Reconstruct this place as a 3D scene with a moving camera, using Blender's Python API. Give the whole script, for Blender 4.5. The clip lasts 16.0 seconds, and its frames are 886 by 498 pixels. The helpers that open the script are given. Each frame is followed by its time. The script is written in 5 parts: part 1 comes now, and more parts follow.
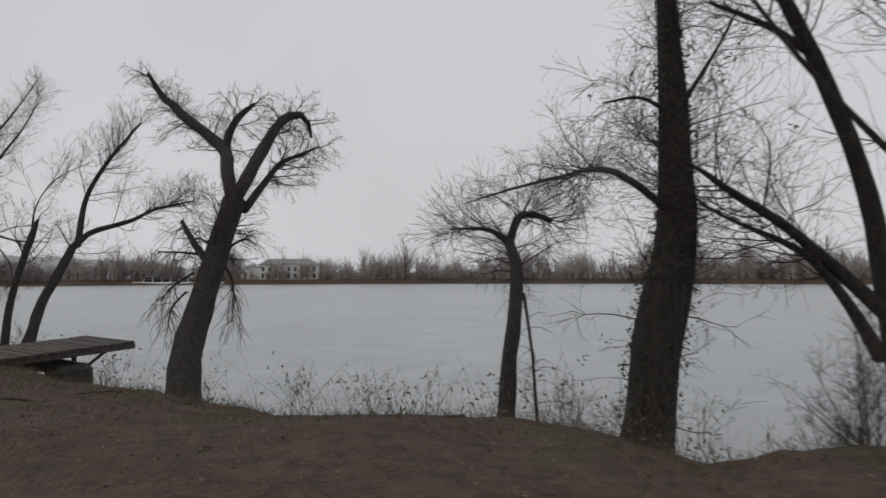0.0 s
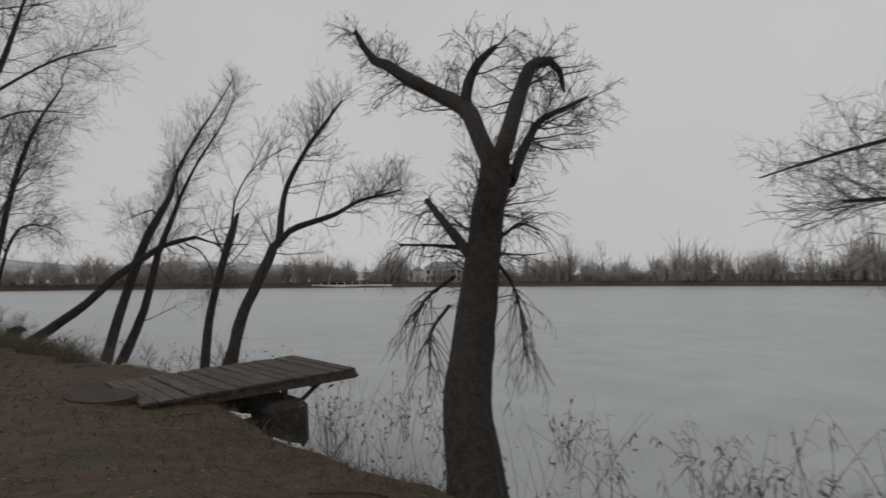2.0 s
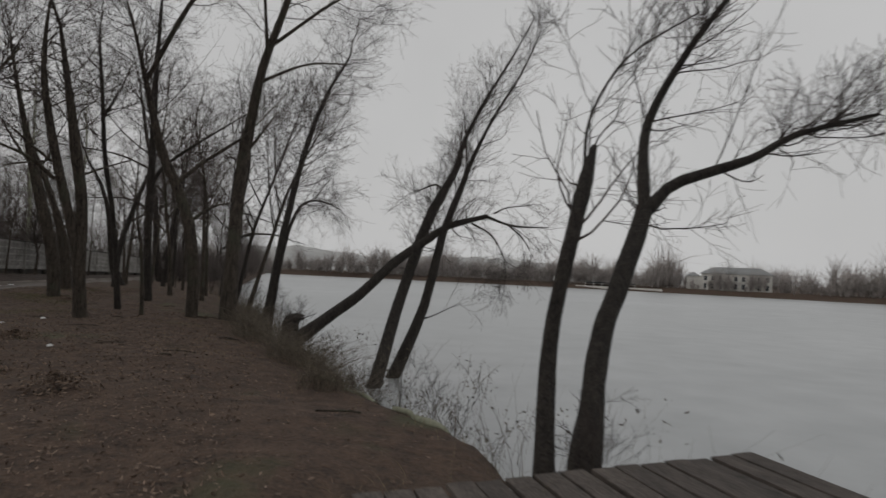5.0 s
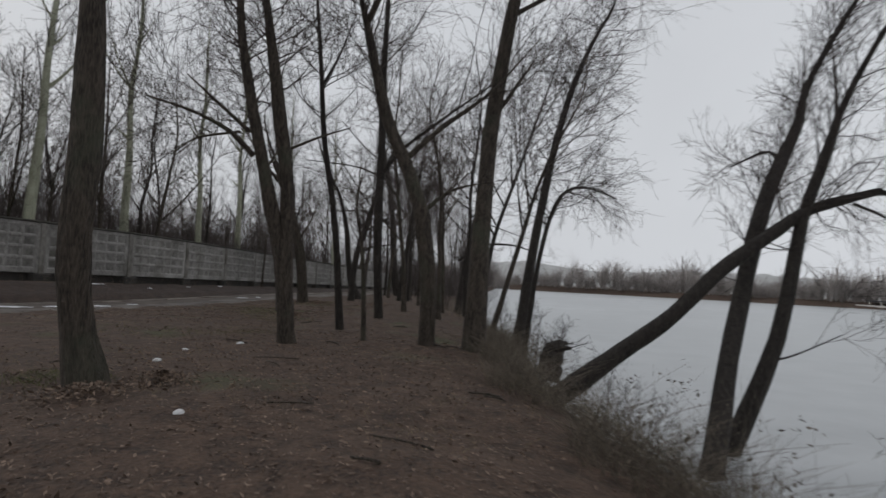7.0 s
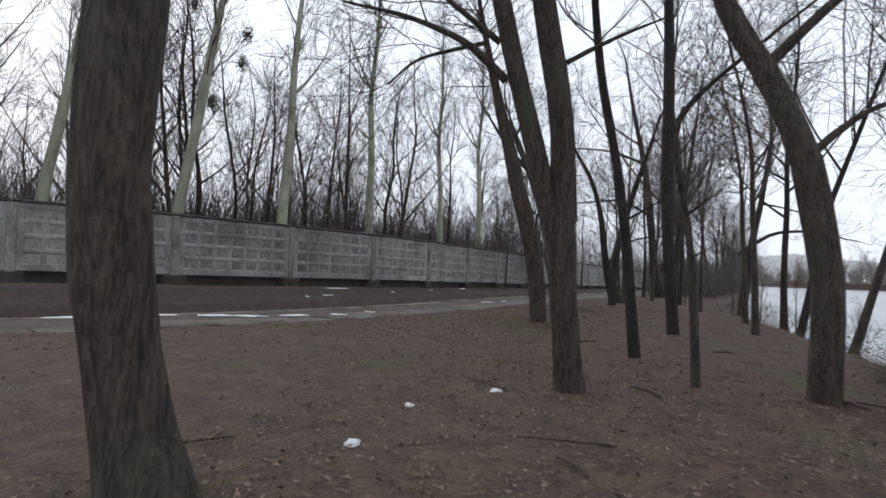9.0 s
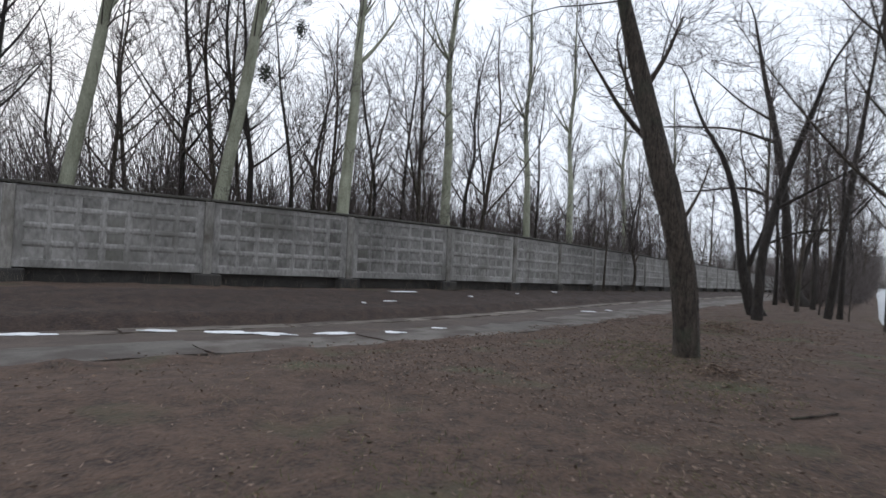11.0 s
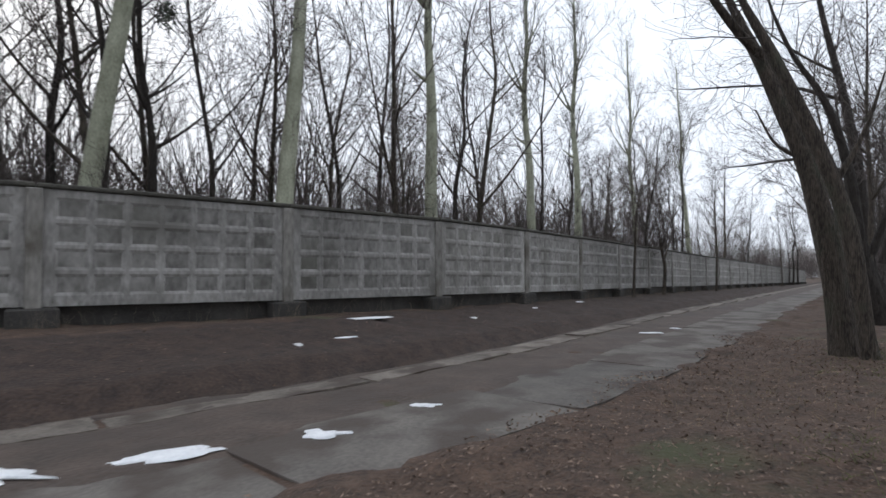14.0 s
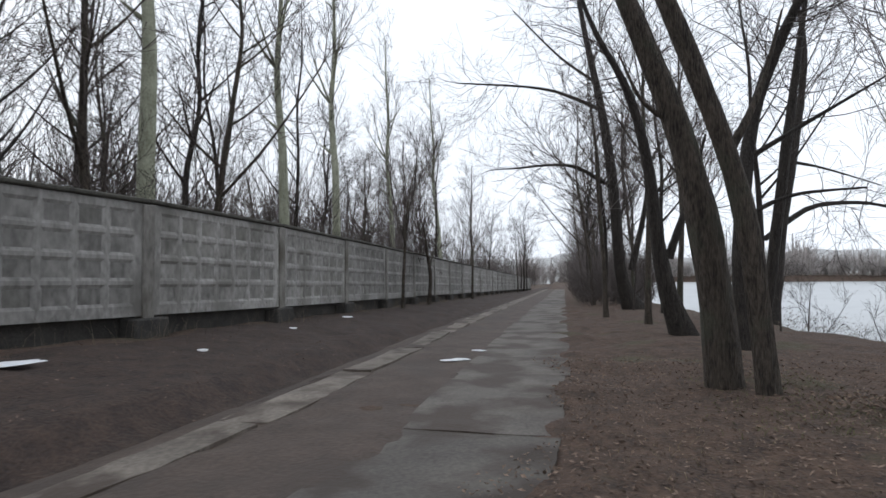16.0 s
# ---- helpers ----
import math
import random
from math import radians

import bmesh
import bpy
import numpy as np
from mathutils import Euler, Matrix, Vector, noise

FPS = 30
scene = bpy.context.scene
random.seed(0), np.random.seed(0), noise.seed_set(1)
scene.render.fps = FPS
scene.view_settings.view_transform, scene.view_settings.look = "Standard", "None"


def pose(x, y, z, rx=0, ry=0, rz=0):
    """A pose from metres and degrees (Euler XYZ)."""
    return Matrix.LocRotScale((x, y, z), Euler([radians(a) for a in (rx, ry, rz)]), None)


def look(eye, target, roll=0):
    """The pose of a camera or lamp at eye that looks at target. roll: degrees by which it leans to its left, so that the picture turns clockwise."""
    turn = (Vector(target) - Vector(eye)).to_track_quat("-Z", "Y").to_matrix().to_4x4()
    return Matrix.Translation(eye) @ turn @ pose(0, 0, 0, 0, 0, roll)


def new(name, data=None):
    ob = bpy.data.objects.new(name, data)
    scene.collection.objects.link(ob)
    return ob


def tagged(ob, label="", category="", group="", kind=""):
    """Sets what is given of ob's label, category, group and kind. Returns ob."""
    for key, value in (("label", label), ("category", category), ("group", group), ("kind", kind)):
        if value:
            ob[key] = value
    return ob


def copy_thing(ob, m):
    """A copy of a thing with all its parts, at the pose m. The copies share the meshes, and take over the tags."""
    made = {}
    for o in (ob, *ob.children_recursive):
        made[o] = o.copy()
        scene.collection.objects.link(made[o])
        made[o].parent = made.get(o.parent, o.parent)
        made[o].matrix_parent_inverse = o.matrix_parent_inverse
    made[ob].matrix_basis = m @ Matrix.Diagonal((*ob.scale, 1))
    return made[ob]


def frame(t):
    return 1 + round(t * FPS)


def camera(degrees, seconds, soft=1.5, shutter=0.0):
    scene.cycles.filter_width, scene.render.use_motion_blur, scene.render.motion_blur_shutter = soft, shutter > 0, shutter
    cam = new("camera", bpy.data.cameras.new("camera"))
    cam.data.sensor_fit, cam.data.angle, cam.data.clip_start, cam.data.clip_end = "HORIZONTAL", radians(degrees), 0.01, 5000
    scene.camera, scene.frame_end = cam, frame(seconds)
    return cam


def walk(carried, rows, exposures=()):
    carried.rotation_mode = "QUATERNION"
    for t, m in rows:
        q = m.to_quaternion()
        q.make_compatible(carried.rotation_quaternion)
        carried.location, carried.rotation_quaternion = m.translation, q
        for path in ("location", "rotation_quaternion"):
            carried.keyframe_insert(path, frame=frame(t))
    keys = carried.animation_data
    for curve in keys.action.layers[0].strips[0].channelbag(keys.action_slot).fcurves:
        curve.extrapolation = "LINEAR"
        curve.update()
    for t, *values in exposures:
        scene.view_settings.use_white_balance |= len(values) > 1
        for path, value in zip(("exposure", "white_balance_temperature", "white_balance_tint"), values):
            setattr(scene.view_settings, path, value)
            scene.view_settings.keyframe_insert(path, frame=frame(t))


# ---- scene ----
cam = camera(72.0, 16.0, soft=1.5, shutter=0.32)
PATH = [
    (0, (15.788, 5.457, 1.498), (14.605, 7.067, 1.588), -0.18),
    (0.5, (14.51, 5.875, 1.476), (13.252, 7.426, 1.572), 0.22),
    (1, (13.441, 6.238, 1.521), (12.087, 7.708, 1.623), -0.54),
    (1.5, (12.473, 6.576, 1.496), (11.057, 7.986, 1.583), -0.58),
    (2, (11.466, 6.947, 1.534), (9.914, 8.204, 1.634), -0.39),
    (2.5, (10.593, 7.288, 1.42), (8.911, 8.366, 1.516), -1.09),
    (3, (9.664, 7.785, 1.409), (7.908, 8.736, 1.522), -0.67),
    (3.2, (9.343, 7.859, 1.445), (7.572, 8.784, 1.55), -1.17),
    (5.3, (4.314, 8.269, 1.422), (2.352, 8.648, 1.515), 2.98),
    (5.5, (3.737, 8.229, 1.42), (1.76, 8.512, 1.521), 2.85),
    (6, (2.358, 8.15, 1.367), (0.367, 8.308, 1.456), 2.92),
    (6.5, (1.037, 7.926, 1.3), (-0.961, 7.918, 1.395), 3.56),
    (7, (-0.181, 7.601, 1.259), (-2.168, 7.388, 1.358), 2.86),
    (7.5, (-1.287, 7.261, 1.244), (-3.236, 6.824, 1.33), 2.7),
    (8, (-2.297, 6.715, 1.243), (-4.203, 6.114, 1.325), 2.34),
    (8.5, (-3.204, 6.197, 1.197), (-5.063, 5.462, 1.263), 2.08),
    (9, (-3.942, 5.785, 1.236), (-5.708, 4.847, 1.302), 1.78),
    (9.2, (-4.217, 5.609, 1.271), (-5.977, 4.661, 1.338), 1.86),
    (11.3, (-8.022, 3.289, 1.368), (-9.607, 2.07, 1.423), 1.73),
    (11.5, (-8.357, 3.079, 1.382), (-9.917, 1.829, 1.448), 1.12),
    (12, (-9.136, 2.505, 1.392), (-10.679, 1.235, 1.452), 0.84),
    (12.5, (-9.957, 1.872, 1.389), (-11.496, 0.597, 1.455), 0.74),
    (13, (-10.825, 1.27, 1.291), (-12.375, 0.007, 1.361), 0.41),
    (13.5, (-11.628, 0.695, 1.317), (-13.196, -0.545, 1.386), 0.5),
    (14, (-12.445, 0.124, 1.352), (-14.09, -1.011, 1.418), -0.28),
    (14.5, (-13.338, -0.51, 1.38), (-15.076, -1.497, 1.454), 0.19),
    (15, (-14.257, -0.956, 1.331), (-16.087, -1.758, 1.428), -1.1),
    (15.5, (-15.128, -1.402, 1.322), (-17.051, -1.945, 1.405), -0.42),
    (16, (-15.831, -1.793, 1.306), (-17.79, -2.181, 1.396), -0.56),
]
walk(cam, [(t, look(eye, target, roll)) for t, eye, target, roll in PATH],
     exposures=[(0, -0.17, 6480, 10), (1.5, -0.31, 6540, 10), (3.2, -0.4, 6800, 8), (5.5, -0.38, 6600, 10), (6.5, -0.18, 6400, 10), (8.0, 0.2, 6150, 10), (9.0, 0.66, 5980, 10), (12.5, 0.73, 5930, 10), (16.0, 0.74, 6030, 9)])

# ---- light: an overcast winter sky ----
world = bpy.data.worlds.new("world")
scene.world = world
world.use_nodes = True
wn, wl = world.node_tree.nodes, world.node_tree.links
sky = wn.new("ShaderNodeTexSky")
sky.sky_type, sky.sun_disc = "NISHITA", False
sky.sun_elevation, sky.sun_rotation = radians(24), radians(200)
sky.dust_density, sky.air_density = 6.0, 1.5
haze = wn.new("ShaderNodeMixRGB")
haze.inputs[0].default_value = 0.98
haze.inputs[2].default_value = (5.5, 5.58, 5.72, 1)
wl.new(sky.outputs[0], haze.inputs[1])
# faint unevenness of the cloud layer
cloud, coord, lift = wn.new("ShaderNodeTexNoise"), wn.new("ShaderNodeTexCoord"), wn.new("ShaderNodeMapRange")
cloud.inputs["Scale"].default_value, cloud.inputs["Detail"].default_value = 1.6, 5
lift.inputs["From Min"].default_value, lift.inputs["From Max"].default_value = 0.3, 0.7
lift.inputs["To Min"].default_value, lift.inputs["To Max"].default_value = 0.93, 1.07
shade = wn.new("ShaderNodeVectorMath")
shade.operation = "SCALE"
wl.new(coord.outputs["Generated"], cloud.inputs["Vector"])
wl.new(cloud.outputs["Fac"], lift.inputs["Value"])
wl.new(haze.outputs[0], shade.inputs[0])
wl.new(lift.outputs[0], shade.inputs["Scale"])
wl.new(shade.outputs[0], wn["Background"].inputs[0])
wn["Background"].inputs[1].default_value = 0.12

sun_data = bpy.data.lights.new("sun", "SUN")
sun_data.energy, sun_data.angle, sun_data.color = 0.5, radians(40), (1.0, 0.97, 0.93)
sun = new("sun", sun_data)
sun.matrix_world = look((0, 0, 60), (20, 45, 34))


# ---- materials ----
def mat(name, dark, light, scale=6.0, rough=0.85, bump=0.3, stretch=(1, 1, 1), fine=40.0, metal=0.0,
        stain=None, stain_scale=0.6, stain_lo=0.5, stain_hi=0.65, vary=0.0, bump_dist=0.02, per_object=0.0):
    m = bpy.data.materials.new(name)
    m.use_nodes = True
    n, l = m.node_tree.nodes, m.node_tree.links
    b = n["Principled BSDF"]
    b.inputs["Roughness"].default_value, b.inputs["Metallic"].default_value = rough, metal
    geo = n.new("ShaderNodeNewGeometry")
    mp = n.new("ShaderNodeMapping")
    mp.inputs["Scale"].default_value = stretch
    l.new(geo.outputs["Position"], mp.inputs["Vector"])
    big = n.new("ShaderNodeTexNoise")
    big.inputs["Scale"].default_value, big.inputs["Detail"].default_value = scale, 6
    small = n.new("ShaderNodeTexNoise")
    small.inputs["Scale"].default_value, small.inputs["Detail"].default_value = fine, 4
    for t in (big, small):
        l.new(mp.outputs[0], t.inputs["Vector"])
    add = n.new("ShaderNodeMath")
    add.operation = "ADD"
    l.new(big.outputs["Fac"], add.inputs[0])
    l.new(small.outputs["Fac"], add.inputs[1])
    ramp = n.new("ShaderNodeMapRange")
    ramp.inputs["From Min"].default_value, ramp.inputs["From Max"].default_value = 0.7, 1.3
    l.new(add.outputs[0], ramp.inputs["Value"])
    mix = n.new("ShaderNodeMixRGB")
    mix.inputs[1].default_value, mix.inputs[2].default_value = (*dark, 1), (*light, 1)
    l.new(ramp.outputs[0], mix.inputs[0])
    col = mix.outputs[0]
    if stain:
        st = n.new("ShaderNodeTexNoise")
        st.inputs["Scale"].default_value, st.inputs["Detail"].default_value = stain_scale, 5
        l.new(geo.outputs["Position"], st.inputs["Vector"])
        sr = n.new("ShaderNodeMapRange")
        sr.inputs["From Min"].default_value, sr.inputs["From Max"].default_value = stain_lo, stain_hi
        l.new(st.outputs["Fac"], sr.inputs["Value"])
        sm = n.new("ShaderNodeMixRGB")
        sm.inputs[2].default_value = (*stain, 1)
        l.new(sr.outputs[0], sm.inputs[0])
        l.new(col, sm.inputs[1])
        col = sm.outputs[0]
    if vary or per_object:
        hsv = n.new("ShaderNodeHueSaturation")
        rv = n.new("ShaderNodeMapRange")
        amount = vary or per_object
        rv.inputs["To Min"].default_value, rv.inputs["To Max"].default_value = 1 - amount, 1 + amount
        if vary:
            l.new(geo.outputs["Random Per Island"], rv.inputs["Value"])
        else:
            oi = n.new("ShaderNodeObjectInfo")
            l.new(oi.outputs["Random"], rv.inputs["Value"])
        l.new(rv.outputs[0], hsv.inputs["Value"])
        l.new(col, hsv.inputs["Color"])
        col = hsv.outputs[0]
    l.new(col, b.inputs["Base Color"])
    if bump:
        bp = n.new("ShaderNodeBump")
        bp.inputs["Strength"].default_value, bp.inputs["Distance"].default_value = bump, bump_dist
        l.new(add.outputs[0], bp.inputs["Height"])
        l.new(bp.outputs[0], b.inputs["Normal"])
    return m


M_GROUND = mat("leafy_soil", (0.028, 0.0165, 0.0115), (0.112, 0.07, 0.047), 5, 0.95, 0.8, fine=28,
               stain=(0.06, 0.062, 0.028), stain_scale=0.7, stain_lo=0.58, stain_hi=0.72, bump_dist=0.04)
M_STRIP = mat("tan_worn_concrete", (0.09, 0.076, 0.062), (0.21, 0.18, 0.15), 1.8, 0.85, 0.35, fine=26,
              stain=(0.06, 0.044, 0.034), stain_scale=1.6, stain_lo=0.48, stain_hi=0.62, per_object=0.15)
M_FURROW = mat("dark_brown_soil", (0.016, 0.0098, 0.0074), (0.062, 0.039, 0.028), 4, 0.9, 0.7, fine=24, bump_dist=0.04)
M_MUD = mat("wet_mud", (0.038, 0.026, 0.0195), (0.09, 0.063, 0.048), 2.5, 0.8, 0.6, fine=22,
            stain=(0.05, 0.036, 0.028), stain_scale=0.9)
M_SLAB = mat("worn_concrete_slab", (0.073, 0.063, 0.055), (0.152, 0.135, 0.117), 1.6, 0.8, 0.35, fine=30,
             stain=(0.055, 0.041, 0.032), stain_scale=1.3, stain_lo=0.46, stain_hi=0.6, per_object=0.15)
M_PANEL = mat("grey_fence_concrete", (0.15, 0.142, 0.132), (0.37, 0.355, 0.335), 1.5, 0.9, 0.4, stretch=(1, 1, 0.45), fine=16,
              stain=(0.15, 0.142, 0.128), stain_scale=0.9, stain_lo=0.5, stain_hi=0.68, per_object=0.16)
# Recessed squares: blotchy and somewhat darker than the panel face.
M_PANEL_RECESS = mat("darker_recessed_concrete", (0.1, 0.095, 0.087), (0.31, 0.297, 0.278), 1.3, 0.9, 0.4, stretch=(1, 1, 0.6), fine=9,
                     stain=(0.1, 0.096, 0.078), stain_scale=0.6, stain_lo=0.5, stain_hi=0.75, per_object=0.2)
M_POST = mat("brown_stained_posts", (0.12, 0.112, 0.1), (0.29, 0.275, 0.25), 1.8, 0.9, 0.4, stretch=(1, 1, 0.3), fine=20,
             stain=(0.095, 0.085, 0.068), stain_scale=1.4, stain_lo=0.5, stain_hi=0.7, per_object=0.15)
M_COPING = mat("mossy_coping", (0.03, 0.028, 0.024), (0.09, 0.085, 0.07), 4, 0.95, 0.5)
# Dark colour paints the shade in the gap under panels; foot blocks too.
M_GAP_SHADE_FOOT = mat("gap_shade_and_foot_concrete", (0.02, 0.019, 0.017), (0.06, 0.055, 0.05), 3, 0.9, 0.5)
M_BARK = mat("dark_furrowed_bark", (0.012, 0.0095, 0.008), (0.055, 0.045, 0.037), 15, 0.95, 1.0, stretch=(1, 1, 0.2), fine=60, bump_dist=0.05)
M_BARK_BROWN = mat("brown_ridged_bark", (0.02, 0.0155, 0.012), (0.11, 0.088, 0.068), 15, 0.95, 1.0, stretch=(1, 1, 0.2), fine=60,
                   stain=(0.07, 0.075, 0.05), stain_scale=1.5, stain_lo=0.55, stain_hi=0.75, bump_dist=0.05)
M_POPLAR = mat("pale_poplar_bark", (0.15, 0.153, 0.105), (0.34, 0.345, 0.26), 4, 0.9, 0.4, stretch=(1, 1, 0.4))
M_TWIG = mat("bare_twigs", (0.024, 0.018, 0.016), (0.07, 0.054, 0.046), 3, 0.9, 0)
# Paler than the near twigs: distance haze painted into the colour.
M_TWIG_HAZED = mat("haze_lightened_twigs", (0.06, 0.05, 0.046), (0.15, 0.125, 0.115), 2, 0.95, 0)
M_LEAF = mat("dead_leaves", (0.08, 0.055, 0.041), (0.22, 0.158, 0.118), 6, 0.9, 0, vary=0.5)
M_IVY = mat("ivy_leaves", (0.012, 0.016, 0.009), (0.04, 0.05, 0.026), 6, 0.6, 0, vary=0.4)
M_MOSS = mat("moss_and_green_grass", (0.045, 0.052, 0.016), (0.15, 0.155, 0.06), 5, 0.9, 0, vary=0.4)
M_TURF = mat("brown_winter_turf", (0.035, 0.03, 0.015), (0.13, 0.105, 0.055), 4, 0.95, 0, vary=0.45)
M_GRASS = mat("dry_grass", (0.10, 0.08, 0.045), (0.25, 0.20, 0.12), 5, 0.9, 0, vary=0.4)
M_REED = mat("dry_reeds", (0.07, 0.058, 0.045), (0.19, 0.155, 0.115), 5, 0.9, 0, vary=0.4)
M_REED_LEAF = mat("withered_reed_leaves", (0.03, 0.024, 0.018), (0.1, 0.08, 0.058), 5, 0.9, 0, vary=0.4)
M_SNOW = mat("old_snow", (0.66, 0.67, 0.69), (0.86, 0.86, 0.87), 8, 0.7, 0.4)
M_PLANK = mat("weathered_planks", (0.035, 0.028, 0.024), (0.12, 0.098, 0.085), 10, 0.85, 0.5, stretch=(0.3, 1, 1), fine=60, per_object=0.25)
M_IRON = mat("rusty_iron", (0.02, 0.017, 0.015), (0.07, 0.05, 0.04), 12, 0.8, 0.3)
M_BLOCK = mat("old_concrete_block", (0.018, 0.016, 0.014), (0.058, 0.052, 0.046), 5, 0.9, 0.5)
M_SOILED = mat("soil_caked_concrete", (0.024, 0.017, 0.013), (0.075, 0.056, 0.043), 7, 0.95, 0.6, fine=30)
# The hill's haze is only this washed-out grey base colour.
M_HAZE_HILL = mat("haze_painted_hill", (0.33, 0.33, 0.325), (0.45, 0.45, 0.44), 0.03, 1.0, 0, stretch=(1, 1, 3), fine=0.25)
M_HOUSE = mat("cream_plaster", (0.55, 0.53, 0.49), (0.7, 0.68, 0.64), 0.5, 0.9, 0)
M_ROOF = mat("grey_sheet_roof", (0.17, 0.175, 0.175), (0.26, 0.265, 0.265), 0.4, 0.6, 0)
M_PANE = mat("dark_panes", (0.03, 0.035, 0.04), (0.06, 0.065, 0.07), 1, 0.25, 0)
# Haze over the lake is painted into this light base colour.
M_WOODS_HAZED = mat("haze_tinted_woods", (0.27, 0.245, 0.23), (0.44, 0.4, 0.38), 0.05, 1.0, 0, vary=0.35)
M_PAPER = mat("white_litter", (0.6, 0.6, 0.6), (0.8, 0.8, 0.8), 20, 0.6, 0.2)
M_ICE = mat("lake_ice", (0.30, 0.315, 0.322), (0.43, 0.445, 0.452), 0.06, 0.34, 0.04, fine=0.6,
            stain=(0.34, 0.355, 0.36), stain_scale=0.02, stain_lo=0.45, stain_hi=0.7, bump_dist=0.01)


# ---- mesh helpers ----
def mesh_np(name, verts, quads, material, smooth=True):
    me = bpy.data.meshes.new(name)
    verts, quads = np.asarray(verts, np.float32), np.asarray(quads, np.int32)
    me.vertices.add(len(verts))
    me.vertices.foreach_set("co", verts.ravel())
    k = quads.shape[1]
    me.loops.add(quads.size)
    me.loops.foreach_set("vertex_index", quads.ravel())
    me.polygons.add(len(quads))
    me.polygons.foreach_set("loop_start", np.arange(0, quads.size, k, dtype=np.int32))
    me.polygons.foreach_set("use_smooth", np.full(len(quads), smooth))
    me.materials.append(material)
    me.update(calc_edges=True)
    return me


def part(name, bm, material, parent, label="", smooth=False):
    me = bpy.data.meshes.new(name)
    bm.normal_update()
    bm.to_mesh(me)
    bm.free()
    me.materials.append(material)
    for poly in me.polygons:
        poly.use_smooth = smooth
    return attach(name, me, parent, label)


def attach(name, me, parent, label=""):
    ob = new(name, me)
    ob.parent = parent
    return tagged(ob, label)


def box_into(bm, x0, x1, y0, y1, z0, z1, bevel=0.0):
    made = bmesh.ops.create_cube(bm, size=1)["verts"]
    for v in made:
        v.co = (x0 if v.co.x < 0 else x1, y0 if v.co.y < 0 else y1, z0 if v.co.z < 0 else z1)
    if bevel:
        edges = list({e for v in made for e in v.link_edges})
        bmesh.ops.bevel(bm, geom=edges, offset=bevel, segments=1, affect="EDGES")
    return bm


def box(x0, x1, y0, y1, z0, z1, bevel=0.0):
    return box_into(bmesh.new(), x0, x1, y0, y1, z0, z1, bevel)


def tubes(pts, radii, sides):
    """Tapered tubes: pts (N, n, 3), radii (N, n). Returns vertices and quads."""
    pts, radii = np.asarray(pts, float), np.asarray(radii, float)
    count, n = radii.shape
    tan = np.gradient(pts, axis=1)
    tan /= np.linalg.norm(tan, axis=2, keepdims=True) + 1e-9
    mean = tan.mean(1)
    ref = np.where(np.abs(mean[:, 2:3]) < 0.8, np.array([[0, 0, 1.0]]), np.array([[1.0, 0, 0]]))[:, None, :]
    a = np.cross(tan, np.broadcast_to(ref, tan.shape))
    a /= np.linalg.norm(a, axis=2, keepdims=True) + 1e-9
    b = np.cross(tan, a)
    ang = np.arange(sides) * 2 * np.pi / sides
    ring = a[:, :, None, :] * np.cos(ang)[None, None, :, None] + b[:, :, None, :] * np.sin(ang)[None, None, :, None]
    verts = (pts[:, :, None, :] + ring * radii[:, :, None, None]).reshape(-1, 3)
    i, j, k = np.meshgrid(np.arange(count), np.arange(n - 1), np.arange(sides), indexing="ij")
    base = (i * n + j) * sides
    k2 = (k + 1) % sides
    quads = np.stack([base + k, base + k2, base + sides + k2, base + sides + k], -1).reshape(-1, 4)
    return verts, quads


def smooth_limb(limb, n):
    """A limb of a few (x, y, z, r) resampled to n points along a smooth curve."""
    limb = np.asarray(limb, float)
    step = np.r_[0, np.cumsum(np.linalg.norm(np.diff(limb[:, :3], axis=0), axis=1))]
    ext = np.vstack([2 * limb[0] - limb[1], limb, 2 * limb[-1] - limb[-2]])
    out = []
    for s in np.linspace(0, step[-1], n):
        i = min(len(limb) - 2, int(np.searchsorted(step, s, side="right")) - 1)
        u = (s - step[i]) / (step[i + 1] - step[i] + 1e-9)
        p0, p1, p2, p3 = ext[i:i + 4]
        out.append(0.5 * (2 * p1 + (p2 - p0) * u + (2 * p0 - 5 * p1 + 4 * p2 - p3) * u * u + (3 * p1 - p0 - 3 * p2 + p3) * u ** 3))
    out = np.array(out)
    out[:, 3] = np.maximum(out[:, 3], 0.004)
    return out


